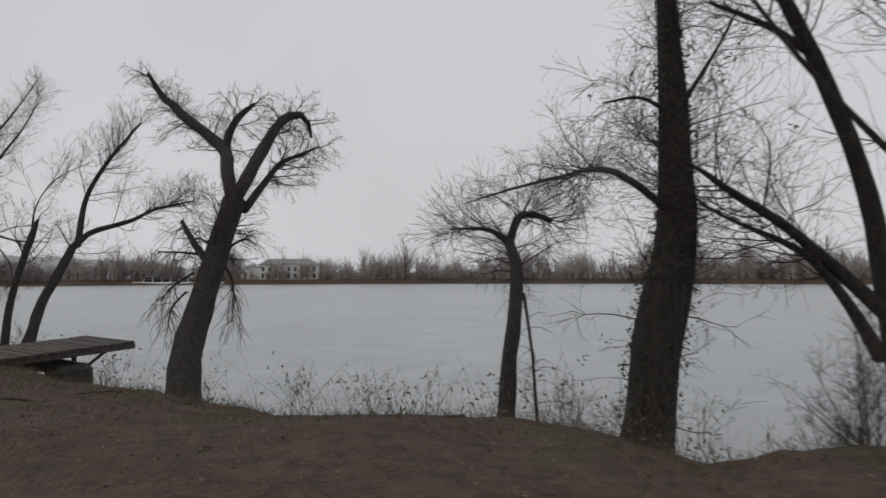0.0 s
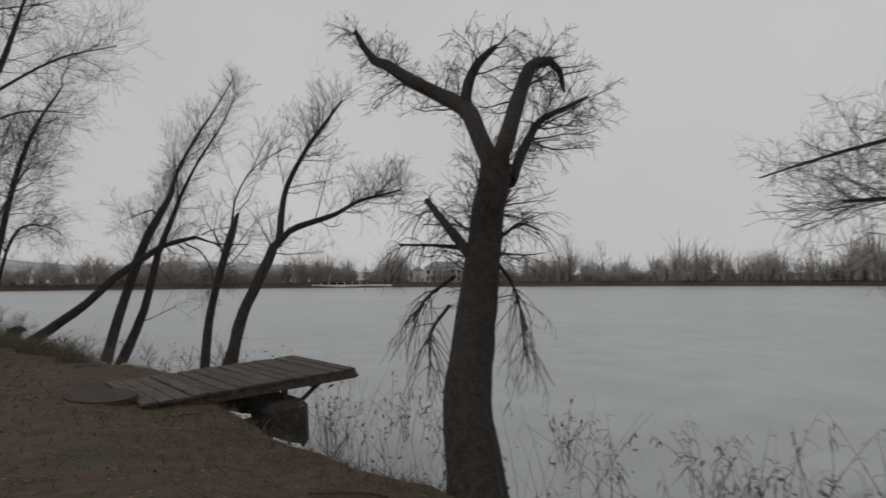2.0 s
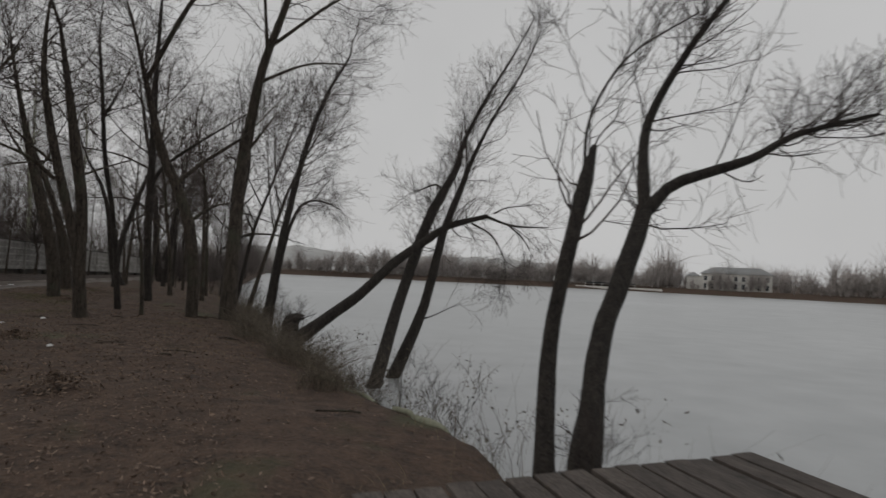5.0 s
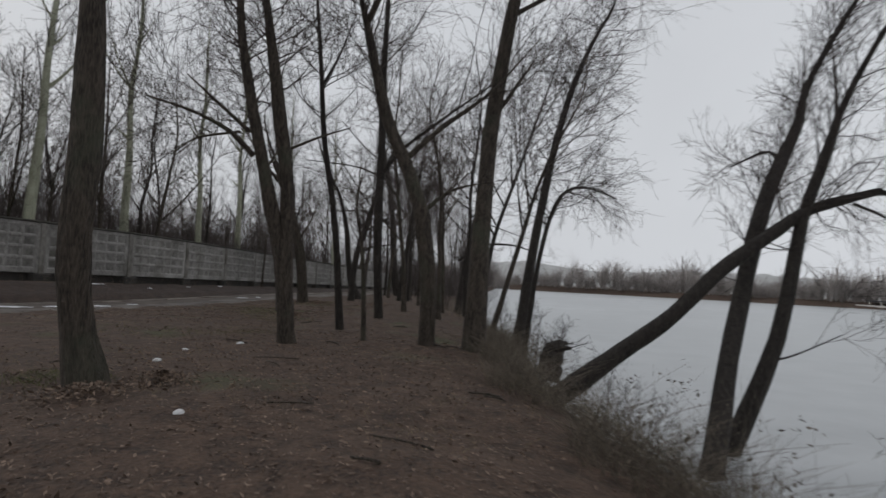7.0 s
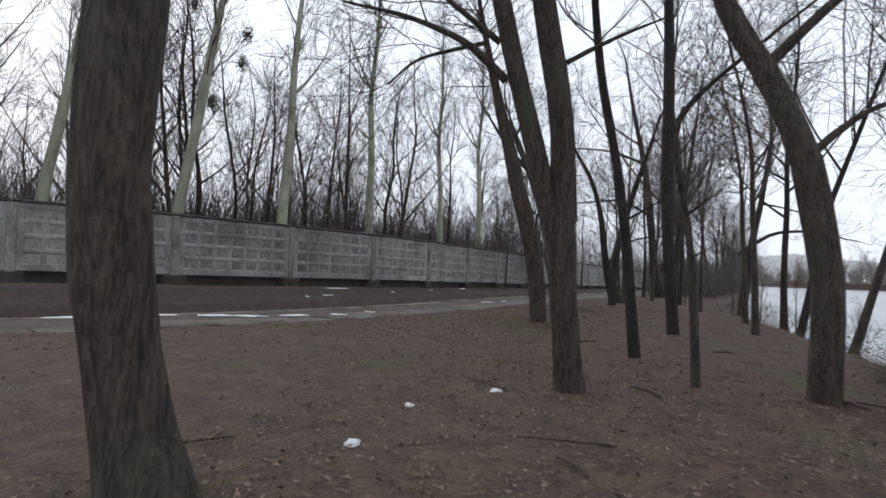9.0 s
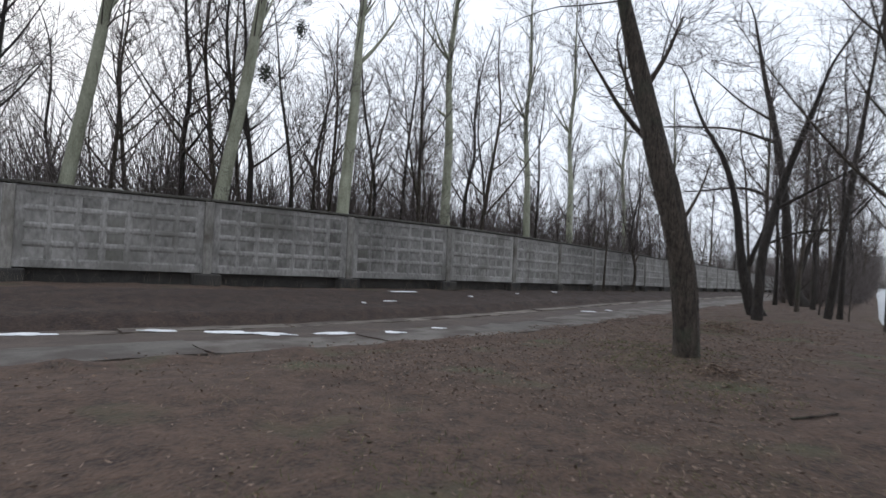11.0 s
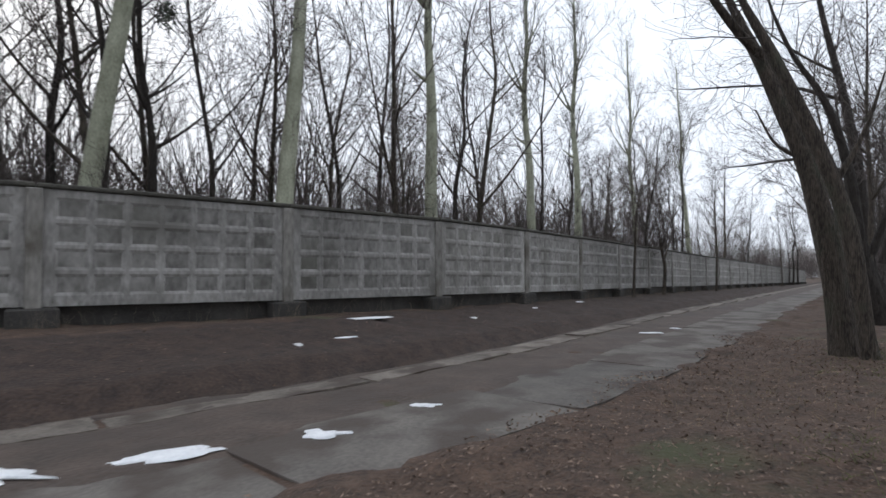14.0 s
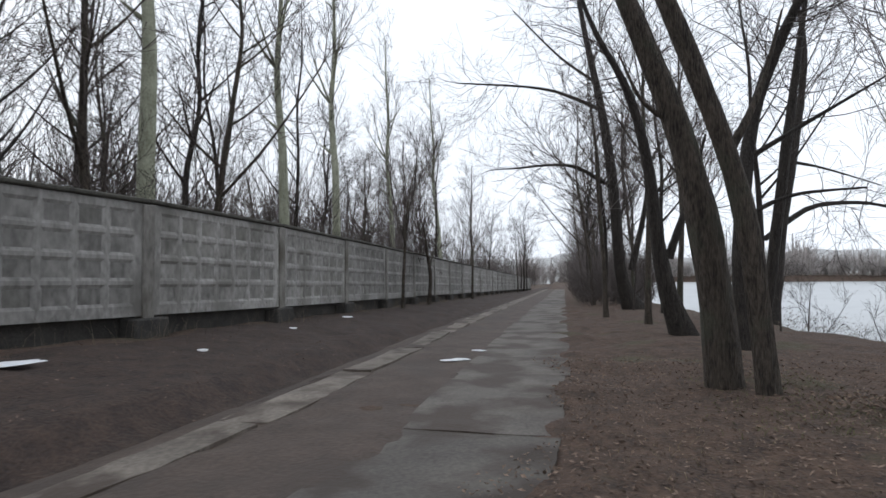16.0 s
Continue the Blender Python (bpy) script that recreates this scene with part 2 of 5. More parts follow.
def branch(rng, pts, radii, count, lo, length, angle, rise, n=5, wobble=0.25, thick=0.5, low_r=0.003, top_r=0.02):
    """Children of the branches pts (N, m, 3): count of them, from the fraction lo of the way on."""
    pts, radii = np.asarray(pts), np.asarray(radii)
    m = pts.shape[1]
    size = np.linalg.norm(np.diff(pts, axis=1), axis=2).sum(1)
    pick = rng.choice(len(pts), count, p=size / size.sum())
    where = lo + (1 - lo) * rng.random(count) ** 0.8
    f = where * (m - 1)
    i = np.minimum(f.astype(int), m - 2)
    u = (f - i)[:, None]
    start = pts[pick, i] * (1 - u) + pts[pick, i + 1] * u
    r0 = radii[pick, i] * (1 - u[:, 0]) + radii[pick, i + 1] * u[:, 0]
    tan = pts[pick, i + 1] - pts[pick, i]
    tan /= np.linalg.norm(tan, axis=1, keepdims=True) + 1e-9
    side = rng.normal(size=(count, 3))
    side -= (side * tan).sum(1, keepdims=True) * tan
    side /= np.linalg.norm(side, axis=1, keepdims=True) + 1e-9
    a = np.radians(rng.uniform(*angle, count))[:, None]
    way = tan * np.cos(a) + side * np.sin(a)
    long = (rng.uniform(*length, count) * (1.15 - 0.5 * where))[:, None]
    out = [start]
    for k in range(n - 1):
        way = way + rng.normal(size=(count, 3)) * wobble * 0.5
        way[:, 2] += rise
        way /= np.linalg.norm(way, axis=1, keepdims=True) + 1e-9
        out.append(out[-1] + way * long / (n - 1))
    taper = np.linspace(1, 0.3, n)[None, :]
    rad = np.maximum(np.minimum(r0 * thick, top_r)[:, None] * taper, low_r)
    return np.stack(out, 1), rad


def limb_mesh(name, limb, material, sides=10, n=18, flare=0.0, rough=0.06, seed=0, cap=False):
    """One stem with knots and, where flare is given, a widening foot."""
    s = smooth_limb(limb, n)
    rng = np.random.default_rng(seed)
    r = s[:, 3].copy()
    if flare:
        r *= 1 + flare * np.exp(-np.maximum(0, s[:, 2]) / 0.16)
    if cap:
        s = np.vstack([s, s[-1] + [0, 0, 0.01, 0]])
        r = np.r_[r, 0.002]
    v, q = tubes(s[None, :, :3], r[None, :], sides)
    lump = 1 + rough * rng.normal(size=(len(s), sides))
    lump[:-1] = 0.5 * lump[:-1] + 0.5 * lump[1:]
    v = v.reshape(len(s), sides, 3)
    v = s[:, None, :3] + (v - s[:, None, :3]) * lump[:, :, None]
    return mesh_np(name, v.reshape(-1, 3), q, material)


def twig_mesh(name, groups, material):
    vs, qs, at = [], [], 0
    for pts, rad, sides in groups:
        v, q = tubes(pts, rad, sides)
        vs.append(v)
        qs.append(q + at)
        at += len(v)
    return mesh_np(name, np.vstack(vs), np.vstack(qs), material)


def tree(name, limbs, label, bark, seed, twigs=(30, 160, 500), length=1.0, rise=0.05, droop=0.0, spread=(30, 75),
         trunk_from=0.6, category="tree", twig_mat=None, flare=0.15, cap=False, low=0.003, group="", bury=True, blunt=(), bare=(), detail=((7, 4), (5, 3), (4, 3))):
    """A bare tree: its stem, each main limb and the small twigs are parts."""
    rng = np.random.default_rng(seed)
    base = limbs[0][0]
    x0, y0, z0, r0 = limbs[0][0]
    x1, y1, z1, r1 = limbs[0][1]
    f = -0.55 / max(0.5, z1 - z0)
    limbs = [[(x0 + (x1 - x0) * f, y0 + (y1 - y0) * f, z0 - 0.55, r0), *limbs[0]], *limbs[1:]] if bury else limbs
    full = []
    for k, limb in enumerate(limbs):
        limb = [tuple(p) for p in limb]
        (ax, ay, az, ar), (bx, by, bz, br) = limb[-2], limb[-1]
        if br > 0.026 and not cap and k not in blunt:
            d = Vector((bx - ax, by - ay, bz - az)).normalized()
            long = min(5.0, 42 * br)
            for f, g in ((0.4, 0.62), (0.75, 0.32), (1.0, 0.1)):
                d = (d + Vector(rng.normal(size=3) * 0.12) + Vector((0, 0, 0.04))).normalized()
                limb.append((bx + d.x * long * f, by + d.y * long * f, bz + d.z * long * f, br * g))
        full.append(limb)
    limbs = full
    root = tagged(new(name), label, category, group)
    root.location = base[:3]
    local = [[(x - base[0], y - base[1], z - base[2], r) for x, y, z, r in limb] for limb in limbs]
    attach("trunk", limb_mesh("trunk", local[0], bark, 14, 26, flare, 0.07, seed, cap), root)
    for k, limb in enumerate(local[1:]):
        attach("limb", limb_mesh("limb", limb, bark, 8, 16, 0, 0.06, seed + k + 1), root)
    src = []
    for k, limb in enumerate(local):
        if k in bare:
            continue
        s = smooth_limb(limb, 14)
        src.append(s[int(14 * trunk_from):] if k == 0 else s[4:])
    m = 10
    pts, rad = [], []
    for s in src:
        if len(s) < 2:
            continue
        t = np.linspace(0, len(s) - 1, m)
        pts.append(np.stack([np.interp(t, range(len(s)), s[:, c]) for c in range(3)], 1))
        rad.append(np.interp(t, range(len(s)), s[:, 3]))
    pts, rad = np.array(pts), np.array(rad)
    n1, n2, n3 = twigs
    p1, r1 = branch(rng, pts, rad, n1, 0.0, (0.5 * length, 1.5 * length), spread, rise, detail[0][0], 0.34, 0.3, low * 1.5, low * 4.5)
    p2, r2 = branch(rng, np.concatenate([p1]), np.concatenate([r1]), n2, 0.12, (0.3 * length, 0.9 * length), (25, 65), rise - droop * 0.5, detail[1][0], 0.34, 0.55, low, low * 2)
    groups = [(p1, r1, detail[0][1]), (p2, r2, detail[1][1])]
    if n3:
        p3, r3 = branch(rng, p2, r2, n3, 0.1, (0.15 * length, 0.5 * length), (20, 60), -droop, detail[2][0], 0.25, 0.6, low * 0.75)
        groups.append((p3, r3, detail[2][1]))
    if bare:
        low_pts = [smooth_limb(local[k], 8) for k in bare]
        hang, hr = branch(rng, [s[:, :3] for s in low_pts], [s[:, 3] for s in low_pts], 26 * len(bare), 0.25, (0.3, 0.95), (15, 70), -0.3, 6, 0.3, 0.4, 0.0022, 0.006)
        groups.append((hang, hr, 3))
        hang, hr = branch(rng, hang, hr, 40 * len(bare), 0.2, (0.1, 0.3), (15, 50), -0.2, 4, 0.3, 0.5, 0.002, 0.004)
        groups.append((hang, hr, 3))
    attach("crown", twig_mesh("crown", groups, twig_mat or M_TWIG), root)
    return root


# ---- plan: shore, road and fence lines ----
SHORE = [(-400, 4), (-60, 3.2), (-40, 3.6), (-31, 4.0), (-24, 6.0), (-16, 7.6), (-12.3, 8.0), (-7.6, 8.3), (-5, 9.05), (-2.3, 9.4),
         (-0.1, 10.25), (3.5, 9.95), (5.8, 9.8), (7.8, 10.1), (9.1, 10.15), (10.2, 10.25), (10.9, 10.8), (11.6, 11.25), (12.5, 11.65), (13.3, 11.65), (14.1, 11.3), (14.6, 11.2),
         (15.3, 12.3), (17, 13.4), (30, 15), (60, 18), (400, 60)]
ROAD = [(-400, -3.3), (-24, -3.3), (-20, -3.4), (-17, -3.7), (-14, -4.3), (-11, -5.2), (-8, -6.4), (-4, -8.2), (2, -11), (10, -15), (60, -42)]
FENCE = [(-130, -8.0), (-28.7, -8.0), (-24.45, -8.3), (-20.4, -9.0), (-16.6, -9.95), (-13.1, -11.2), (-9.6, -12.7), (-6, -14.4), (30, -32)]
WATER = -1.3
REEDS = [(2.1, 13.5, 1.3), (2.7, 13.2, 1.2), (3.3, 13.4, 1.1), (5.4, 14.2, 1.2), (6.7, 13.4, 1.2), (7.3, 14.6, 1.2), (8.1, 14.0, 1.3), (8.5, 15.0, 1.2), (8.4, 12.6, 1.1), (9.1, 13.1, 1.2), (9.7, 13.0, 1.2), (10.3, 13.6, 1.3), (9.0, 16.2, 1.2), (11.6, 14.4, 1.4), (12.4, 14.2, 1.4), (5.6, 11.9, 1.0), (-4.6, 11.2, 1.0), (-3.4, 11.6, 1.1), (-5.6, 10.9, 0.9), (-8.2, 12.8, 1.0), (13.6, 14.2, 1.3), (14.4, 14.0, 1.2)]
FAR = 226.0


def along(line, x):
    xs, ys = zip(*line)
    return np.interp(x, xs, ys)


def road_slope(x):
    return np.arctan2(along(ROAD, x + 0.5) - along(ROAD, x - 0.5), 1.0)


def fall(x):
    """The track and fence run gently downhill."""
    return -0.011 * np.maximum(0, -(np.asarray(x, float) + 30)) * (np.asarray(x) > -140) - 1.21 * (np.asarray(x) <= -140)


def fence_foot(x):
    return 0.725 + 0.013 * (np.clip(x, -30, -14) + 24.5) + 0.006 * np.minimum(np.asarray(x) + 30, 0) + fall(x)


def step(a, b, v):
    u = np.clip((v - a) / (b - a), 0, 1)
    return u * u * (3 - 2 * u)


def ground_height(x, y):
    x, y = np.asarray(x, float), np.asarray(y, float)
    v = (y - along(ROAD, x)) * np.cos(road_slope(x))
    h = 0.02 + 0.10 * step(1.6, 3.6, v)
    bank = fence_foot(x) - fall(x) - 0.32
    h = h - 0.12 * step(-1.5, -1.9, v) * step(-2.5, -2.1, v)
    h = np.where(v < -1.9, h + (bank - h) * (0.35 * step(-2.0, -2.5, v) + 0.65 * step(-2.3, -4.4, v)), h)
    h = h + fall(x)
    d = along(SHORE, x) - y
    h = h - 0.14 * step(2.5, 0.2, d)
    h = h + (-2.9 - h) * np.where(d < 0.35, step(0.35, -1.9, d) ** 0.8, 0)
    far = np.hypot(x, y)
    h = np.where((d < -5) & (far > FAR - 6), h + (0.6 - h) * step(FAR - 4, FAR + 6, far) + 4.0 * step(FAR + 20, FAR + 260, far), h)
    return h


def axis(lo, a, b, hi, fine, grow_by):
    mid = list(np.arange(a, b, fine))
    left, s, x = [], fine, a
    while x > lo:
        s *= grow_by
        x -= s
        left.append(x)
    right, s, x = [], fine, mid[-1]
    while x < hi:
        s *= grow_by
        x += s
        right.append(x)
    return np.array(left[::-1] + mid + right)


gx, gy = axis(-900, -42, 20, 700, 0.22, 1.07), axis(-700, -11, 15, 900, 0.2, 1.07)
GX, GY = np.meshgrid(gx, gy, indexing="ij")
GZ = ground_height(GX, GY)
rough = np.array([[noise.noise((x * 0.9, y * 0.9, 0)) * 0.05 + noise.noise((x * 3.1, y * 3.1, 4)) * 0.028 for y in gy] for x in gx])
GV = GY - along(ROAD, GX)
near_road = np.abs(GV) < 1.75
creep = np.array([[noise.noise((x * 1.4, y * 1.4, 9)) for y in gy] for x in gx])
GZ = GZ + 0.1 * step(1.2, 1.75, GV) * step(2.4, 1.8, GV) * np.maximum(0, creep + 0.45) + 0.05 * step(-1.0, -1.6, GV) * step(-2.2, -1.8, GV) * np.maximum(0, creep + 0.3)
GZ = GZ + rough * np.where(near_road, 0.25, 1.0)
ni, nj = len(gx), len(gy)
I, J = np.meshgrid(np.arange(ni - 1), np.arange(nj - 1), indexing="ij")
quads = np.stack([I * nj + J, (I + 1) * nj + J, (I + 1) * nj + J + 1, I * nj + J + 1], -1).reshape(-1, 4)
ground = new("ground", mesh_np("ground", np.stack([GX, GY, GZ], -1).reshape(-1, 3), quads, M_GROUND))
ground.data.materials.append(M_FURROW)
# the verge from the track up to the fence takes the darker soil
dark_band = ((GV + creep * 0.5 > -4.7) & (GV + creep * 0.3 < -1.4) & (np.abs(GX) < 160))[:-1, :-1]
ground.data.polygons.foreach_set("material_index", dark_band.ravel().astype(np.int32))
tagged(ground, "brown soil strewn with dead leaves and sparse moss", "ground", kind="structure")


def ground_at(x, y):
    i = int(np.clip(np.searchsorted(gx, x) - 1, 0, ni - 2))
    j = int(np.clip(np.searchsorted(gy, y) - 1, 0, nj - 2))
    u, w = (x - gx[i]) / (gx[i + 1] - gx[i]), (y - gy[j]) / (gy[j + 1] - gy[j])
    return (GZ[i, j] * (1 - u) + GZ[i + 1, j] * u) * (1 - w) + (GZ[i, j + 1] * (1 - u) + GZ[i + 1, j + 1] * u) * w


# frozen lake
bm = bmesh.new()
ring = [(along(SHORE, x) - 1.2, x) for x in np.linspace(-320, 320, 161)]
edge = [bm.verts.new((x, y, WATER)) for y, x in ring]
outer = [bm.verts.new((x * 1.0, 330, WATER)) for y, x in ring]
for k in range(len(edge) - 1):
    bm.faces.new((edge[k], edge[k + 1], outer[k + 1], outer[k]))
me = bpy.data.meshes.new("water")
bm.to_mesh(me)
bm.free()
me.materials.append(M_ICE)
tagged(new("water", me), "pale grey ice on a wide frozen lake", "lake", kind="structure")

# ---- track: a muddy bed with two rows of slabs ----
rx = np.arange(-110, 14, 0.2)
rv = np.linspace(-1.75, 1.75, 31)
RX, RV = np.meshgrid(rx, rv, indexing="ij")
sl = road_slope(RX)
PX, PY = RX - RV * np.sin(sl), along(ROAD, RX) + RV * np.cos(sl)
rz = np.array([[noise.noise((x * 0.9, y * 0.9, 7)) * 0.03 + noise.noise((x * 3.1, y * 3.1, 2)) * 0.018 + noise.noise((x * 8, y * 8, 3)) * 0.008 for x, y in zip(a, b)] for a, b in zip(PX, PY)])
PZ = fall(RX) + 0.046 + rz - 0.035 * step(0.75, 0.35, np.abs(RV - 0.9)) - 0.02 * step(0.26, 0.1, np.abs(RV + 1.2)) - 0.05 * step(1.45, 1.75, np.abs(RV))
ni2, nj2 = len(rx), len(rv)
I, J = np.meshgrid(np.arange(ni2 - 1), np.arange(nj2 - 1), indexing="ij")
q = np.stack([I * nj2 + J, (I + 1) * nj2 + J, (I + 1) * nj2 + J + 1, I * nj2 + J + 1], -1).reshape(-1, 4)
road = new("road", mesh_np("road", np.stack([PX, PY, PZ], -1).reshape(-1, 3), q, M_MUD))
tagged(road, "muddy track between sunken concrete slabs", "road", kind="structure")


def slab_mesh(name, width, seed, material):
    """A slab of 2.8 m with broken, uneven edges."""
    rng = np.random.default_rng(seed)
    n, m = 15, 6
    xs, ys = np.linspace(-1.4, 1.4, n), np.linspace(-width / 2, width / 2, m)
    X, Y = np.meshgrid(xs, ys, indexing="ij")
    wob = np.cumsum(rng.normal(size=(n, 2)), 0) * 0.012
    Y = Y + np.where(np.arange(m)[None, :] == 0, wob[:, :1], 0) + np.where(np.arange(m)[None, :] == m - 1, wob[:, 1:], 0)
    X = X + np.where((np.arange(n)[:, None] == 0) | (np.arange(n)[:, None] == n - 1), rng.normal(size=(n, m)) * 0.012, 0)
    Z = rng.normal(size=(n, m)) * 0.0025
    top = np.stack([X, Y, Z], -1).reshape(-1, 3)
    vs = np.vstack([top, top - [0, 0, 0.12]])
    I, J = np.meshgrid(np.arange(n - 1), np.arange(m - 1), indexing="ij")
    f = np.stack([I * m + J, (I + 1) * m + J, (I + 1) * m + J + 1, I * m + J + 1], -1).reshape(-1, 4)
    loop = [i * m for i in range(n)] + [(n - 1) * m + j for j in range(1, m)] + [i * m + m - 1 for i in range(n - 2, -1, -1)] + [j for j in range(m - 2, 0, -1)]
    side = [[loop[k], loop[k - 1], loop[k - 1] + n * m, loop[k] + n * m] for k in range(len(loop))]
    return mesh_np(name, vs, np.vstack([f, side]), material, False)


near_slabs = [slab_mesh("slab", 1.38, s, M_SLAB) for s in range(4)]
far_slabs = [slab_mesh("slab", 0.46, s + 10, M_STRIP) for s in range(4)]
rng = np.random.default_rng(5)
lx = np.linspace(-109.43, 14, 3000)
la = road_slope(lx)
rows = []
for v in (0.86, -1.21):
    px, py = lx - v * np.sin(la), along(ROAD, lx) + v * np.cos(la)
    rows.append((px, py, np.concatenate([[0], np.cumsum(np.hypot(np.diff(px), np.diff(py)))])))
for k in range(46):
    for (px, py, run), meshes in zip(rows, (near_slabs, far_slabs)):
        ax, bx = np.interp((2.86 * k, 2.86 * k + 2.86), run, px)
        ay, by = np.interp((2.86 * k, 2.86 * k + 2.86), run, py)
        ob = new("slab", meshes[rng.integers(4)])
        ob.parent = road
        cx, cy = (ax + bx) / 2, (ay + by) / 2
        ob.matrix_local = pose(cx, cy, float(fall(cx)) + 0.052 + rng.normal() * 0.006, rng.normal() * 0.4, rng.normal() * 0.35 + (0.63 if cx < -30 else 0), math.degrees(math.atan2(by - ay, bx - ax)) + rng.normal() * 0.5)

# ---- concrete fence ----
fence = tagged(new("concrete_fence"), "long grey precast concrete fence with recessed squares, stained and mossy", "fence")


def panel_mesh(w, h=1.78, th=0.14, cols=7, rows=4):
    """A panel with rows of shallow recessed squares on the side towards the track (+y)."""
    bm = bmesh.new()
    box_into(bm, -w / 2, w / 2, -th, -0.03, 0, h)
    mx, my0, my1, rib = 0.22, 0.16, 0.12, 0.055
    cw = (w - 2 * mx - (cols - 1) * rib) / cols
    ch = (h - my0 - my1 - (rows - 1) * rib) / rows
    cells_x = [(-w / 2 + mx + i * (cw + rib), -w / 2 + mx + i * (cw + rib) + cw) for i in range(cols)]
    cells_z = [(my0 + j * (ch + rib), my0 + j * (ch + rib) + ch) for j in range(rows)]
    gx_ = sorted({-w / 2, w / 2, *[v for c in cells_x for v in c]})
    gz_ = sorted({0.0, h, *[v for c in cells_z for v in c]})
    for i in range(len(gx_) - 1):
        for j in range(len(gz_) - 1):
            x0, x1, z0, z1 = gx_[i], gx_[i + 1], gz_[j], gz_[j + 1]
            outer = [(x0, 0, z0), (x1, 0, z0), (x1, 0, z1), (x0, 0, z1)]
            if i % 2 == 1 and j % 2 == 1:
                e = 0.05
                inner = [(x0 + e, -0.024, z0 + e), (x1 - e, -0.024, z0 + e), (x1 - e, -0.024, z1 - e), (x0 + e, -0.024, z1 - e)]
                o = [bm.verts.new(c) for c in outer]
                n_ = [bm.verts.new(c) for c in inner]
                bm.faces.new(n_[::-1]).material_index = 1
                for k in range(4):
                    bm.faces.new((o[k - 1], o[k], n_[k], n_[k - 1])[::-1])
            else:
                bm.faces.new([bm.verts.new(c) for c in outer][::-1])
    for s in (-1, 1):
        bm.faces.new([bm.verts.new(c) for c in ((s * w / 2, 0, 0), (s * w / 2, -0.03, 0), (s * w / 2, -0.03, h), (s * w / 2, 0, h))])
    bm.faces.new([bm.verts.new(c) for c in ((-w / 2, 0, 0), (w / 2, 0, 0), (w / 2, -0.03, 0), (-w / 2, -0.03, 0))])
    bm.faces.new([bm.verts.new(c) for c in ((-w / 2, 0, h), (-w / 2, -0.03, h), (w / 2, -0.03, h), (w / 2, 0, h))])
    bmesh.ops.remove_doubles(bm, verts=bm.verts[:], dist=0.0005)
    me = bpy.data.meshes.new("panel")
    bm.normal_update()
    bm.to_mesh(me)
    bm.free()
    me.materials.append(M_PANEL)
    me.materials.append(M_PANEL_RECESS)
    return me


def plain_mesh(name, bm, material):
    me = bpy.data.meshes.new(name)
    bm.normal_update()
    bm.to_mesh(me)
    bm.free()
    me.materials.append(material)
    return me


PITCH = 4.1
p_mesh = panel_mesh(4.02)
c_mesh = plain_mesh("coping", box(-2.045, 2.045, -0.19, 0.05, 1.785, 1.86, 0.02), M_COPING)
# added beam, set back below the panels, whose dark colour stands for shade
f_mesh = plain_mesh("plinth", box(-2.045, 2.045, -0.30, -0.2, -0.6, 0.02, 0.01), M_GAP_SHADE_FOOT)
o_mesh = plain_mesh("post", box(-0.11, 0.11, -0.17, 0.03, -0.7, 1.77, 0.015), M_POST)
b_mesh = plain_mesh("foot_block", box(-0.34, 0.34, -0.28, 0.12, -0.75, -0.03, 0.03), M_GAP_SHADE_FOOT)
joint = np.array([-24.45, float(along(FENCE, -24.45))])
stops = [joint]
for k in range(26):
    x = joint[0]
    a = math.atan2(float(along(FENCE, x) - along(FENCE, x - 4.1)), 4.1)
    joint = joint - PITCH * np.array([math.cos(a), math.sin(a)])
    stops.insert(0, joint)
joint = stops[-1]
for k in range(10):
    x = joint[0]
    a = math.atan2(float(along(FENCE, x + 4.2) - along(FENCE, x)), 4.2)
    joint = joint + PITCH * np.array([math.cos(a), math.sin(a)])
    stops.append(joint)
rng = np.random.default_rng(9)
for p, q in zip(stops, stops[1:]):
    mid = (p + q) / 2
    a = math.degrees(math.atan2(q[1] - p[1], q[0] - p[0]))
    z0, z1 = float(fence_foot(p[0])), float(fence_foot(q[0]))
    tilt = -math.degrees(math.atan2(z1 - z0, PITCH))
    m = pose(mid[0], mid[1], (z0 + z1) / 2 + rng.normal() * 0.008, rng.normal() * 0.4, tilt + rng.normal() * 0.15, a)
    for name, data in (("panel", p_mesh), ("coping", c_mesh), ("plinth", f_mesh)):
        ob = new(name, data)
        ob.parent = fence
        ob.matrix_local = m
    for name, data in (("post", o_mesh), ("foot_block", b_mesh)):
        ob = new(name, data)
        ob.parent = fence
        ob.matrix_local = pose(p[0], p[1] + 0.012, z0, 0, 0, a)


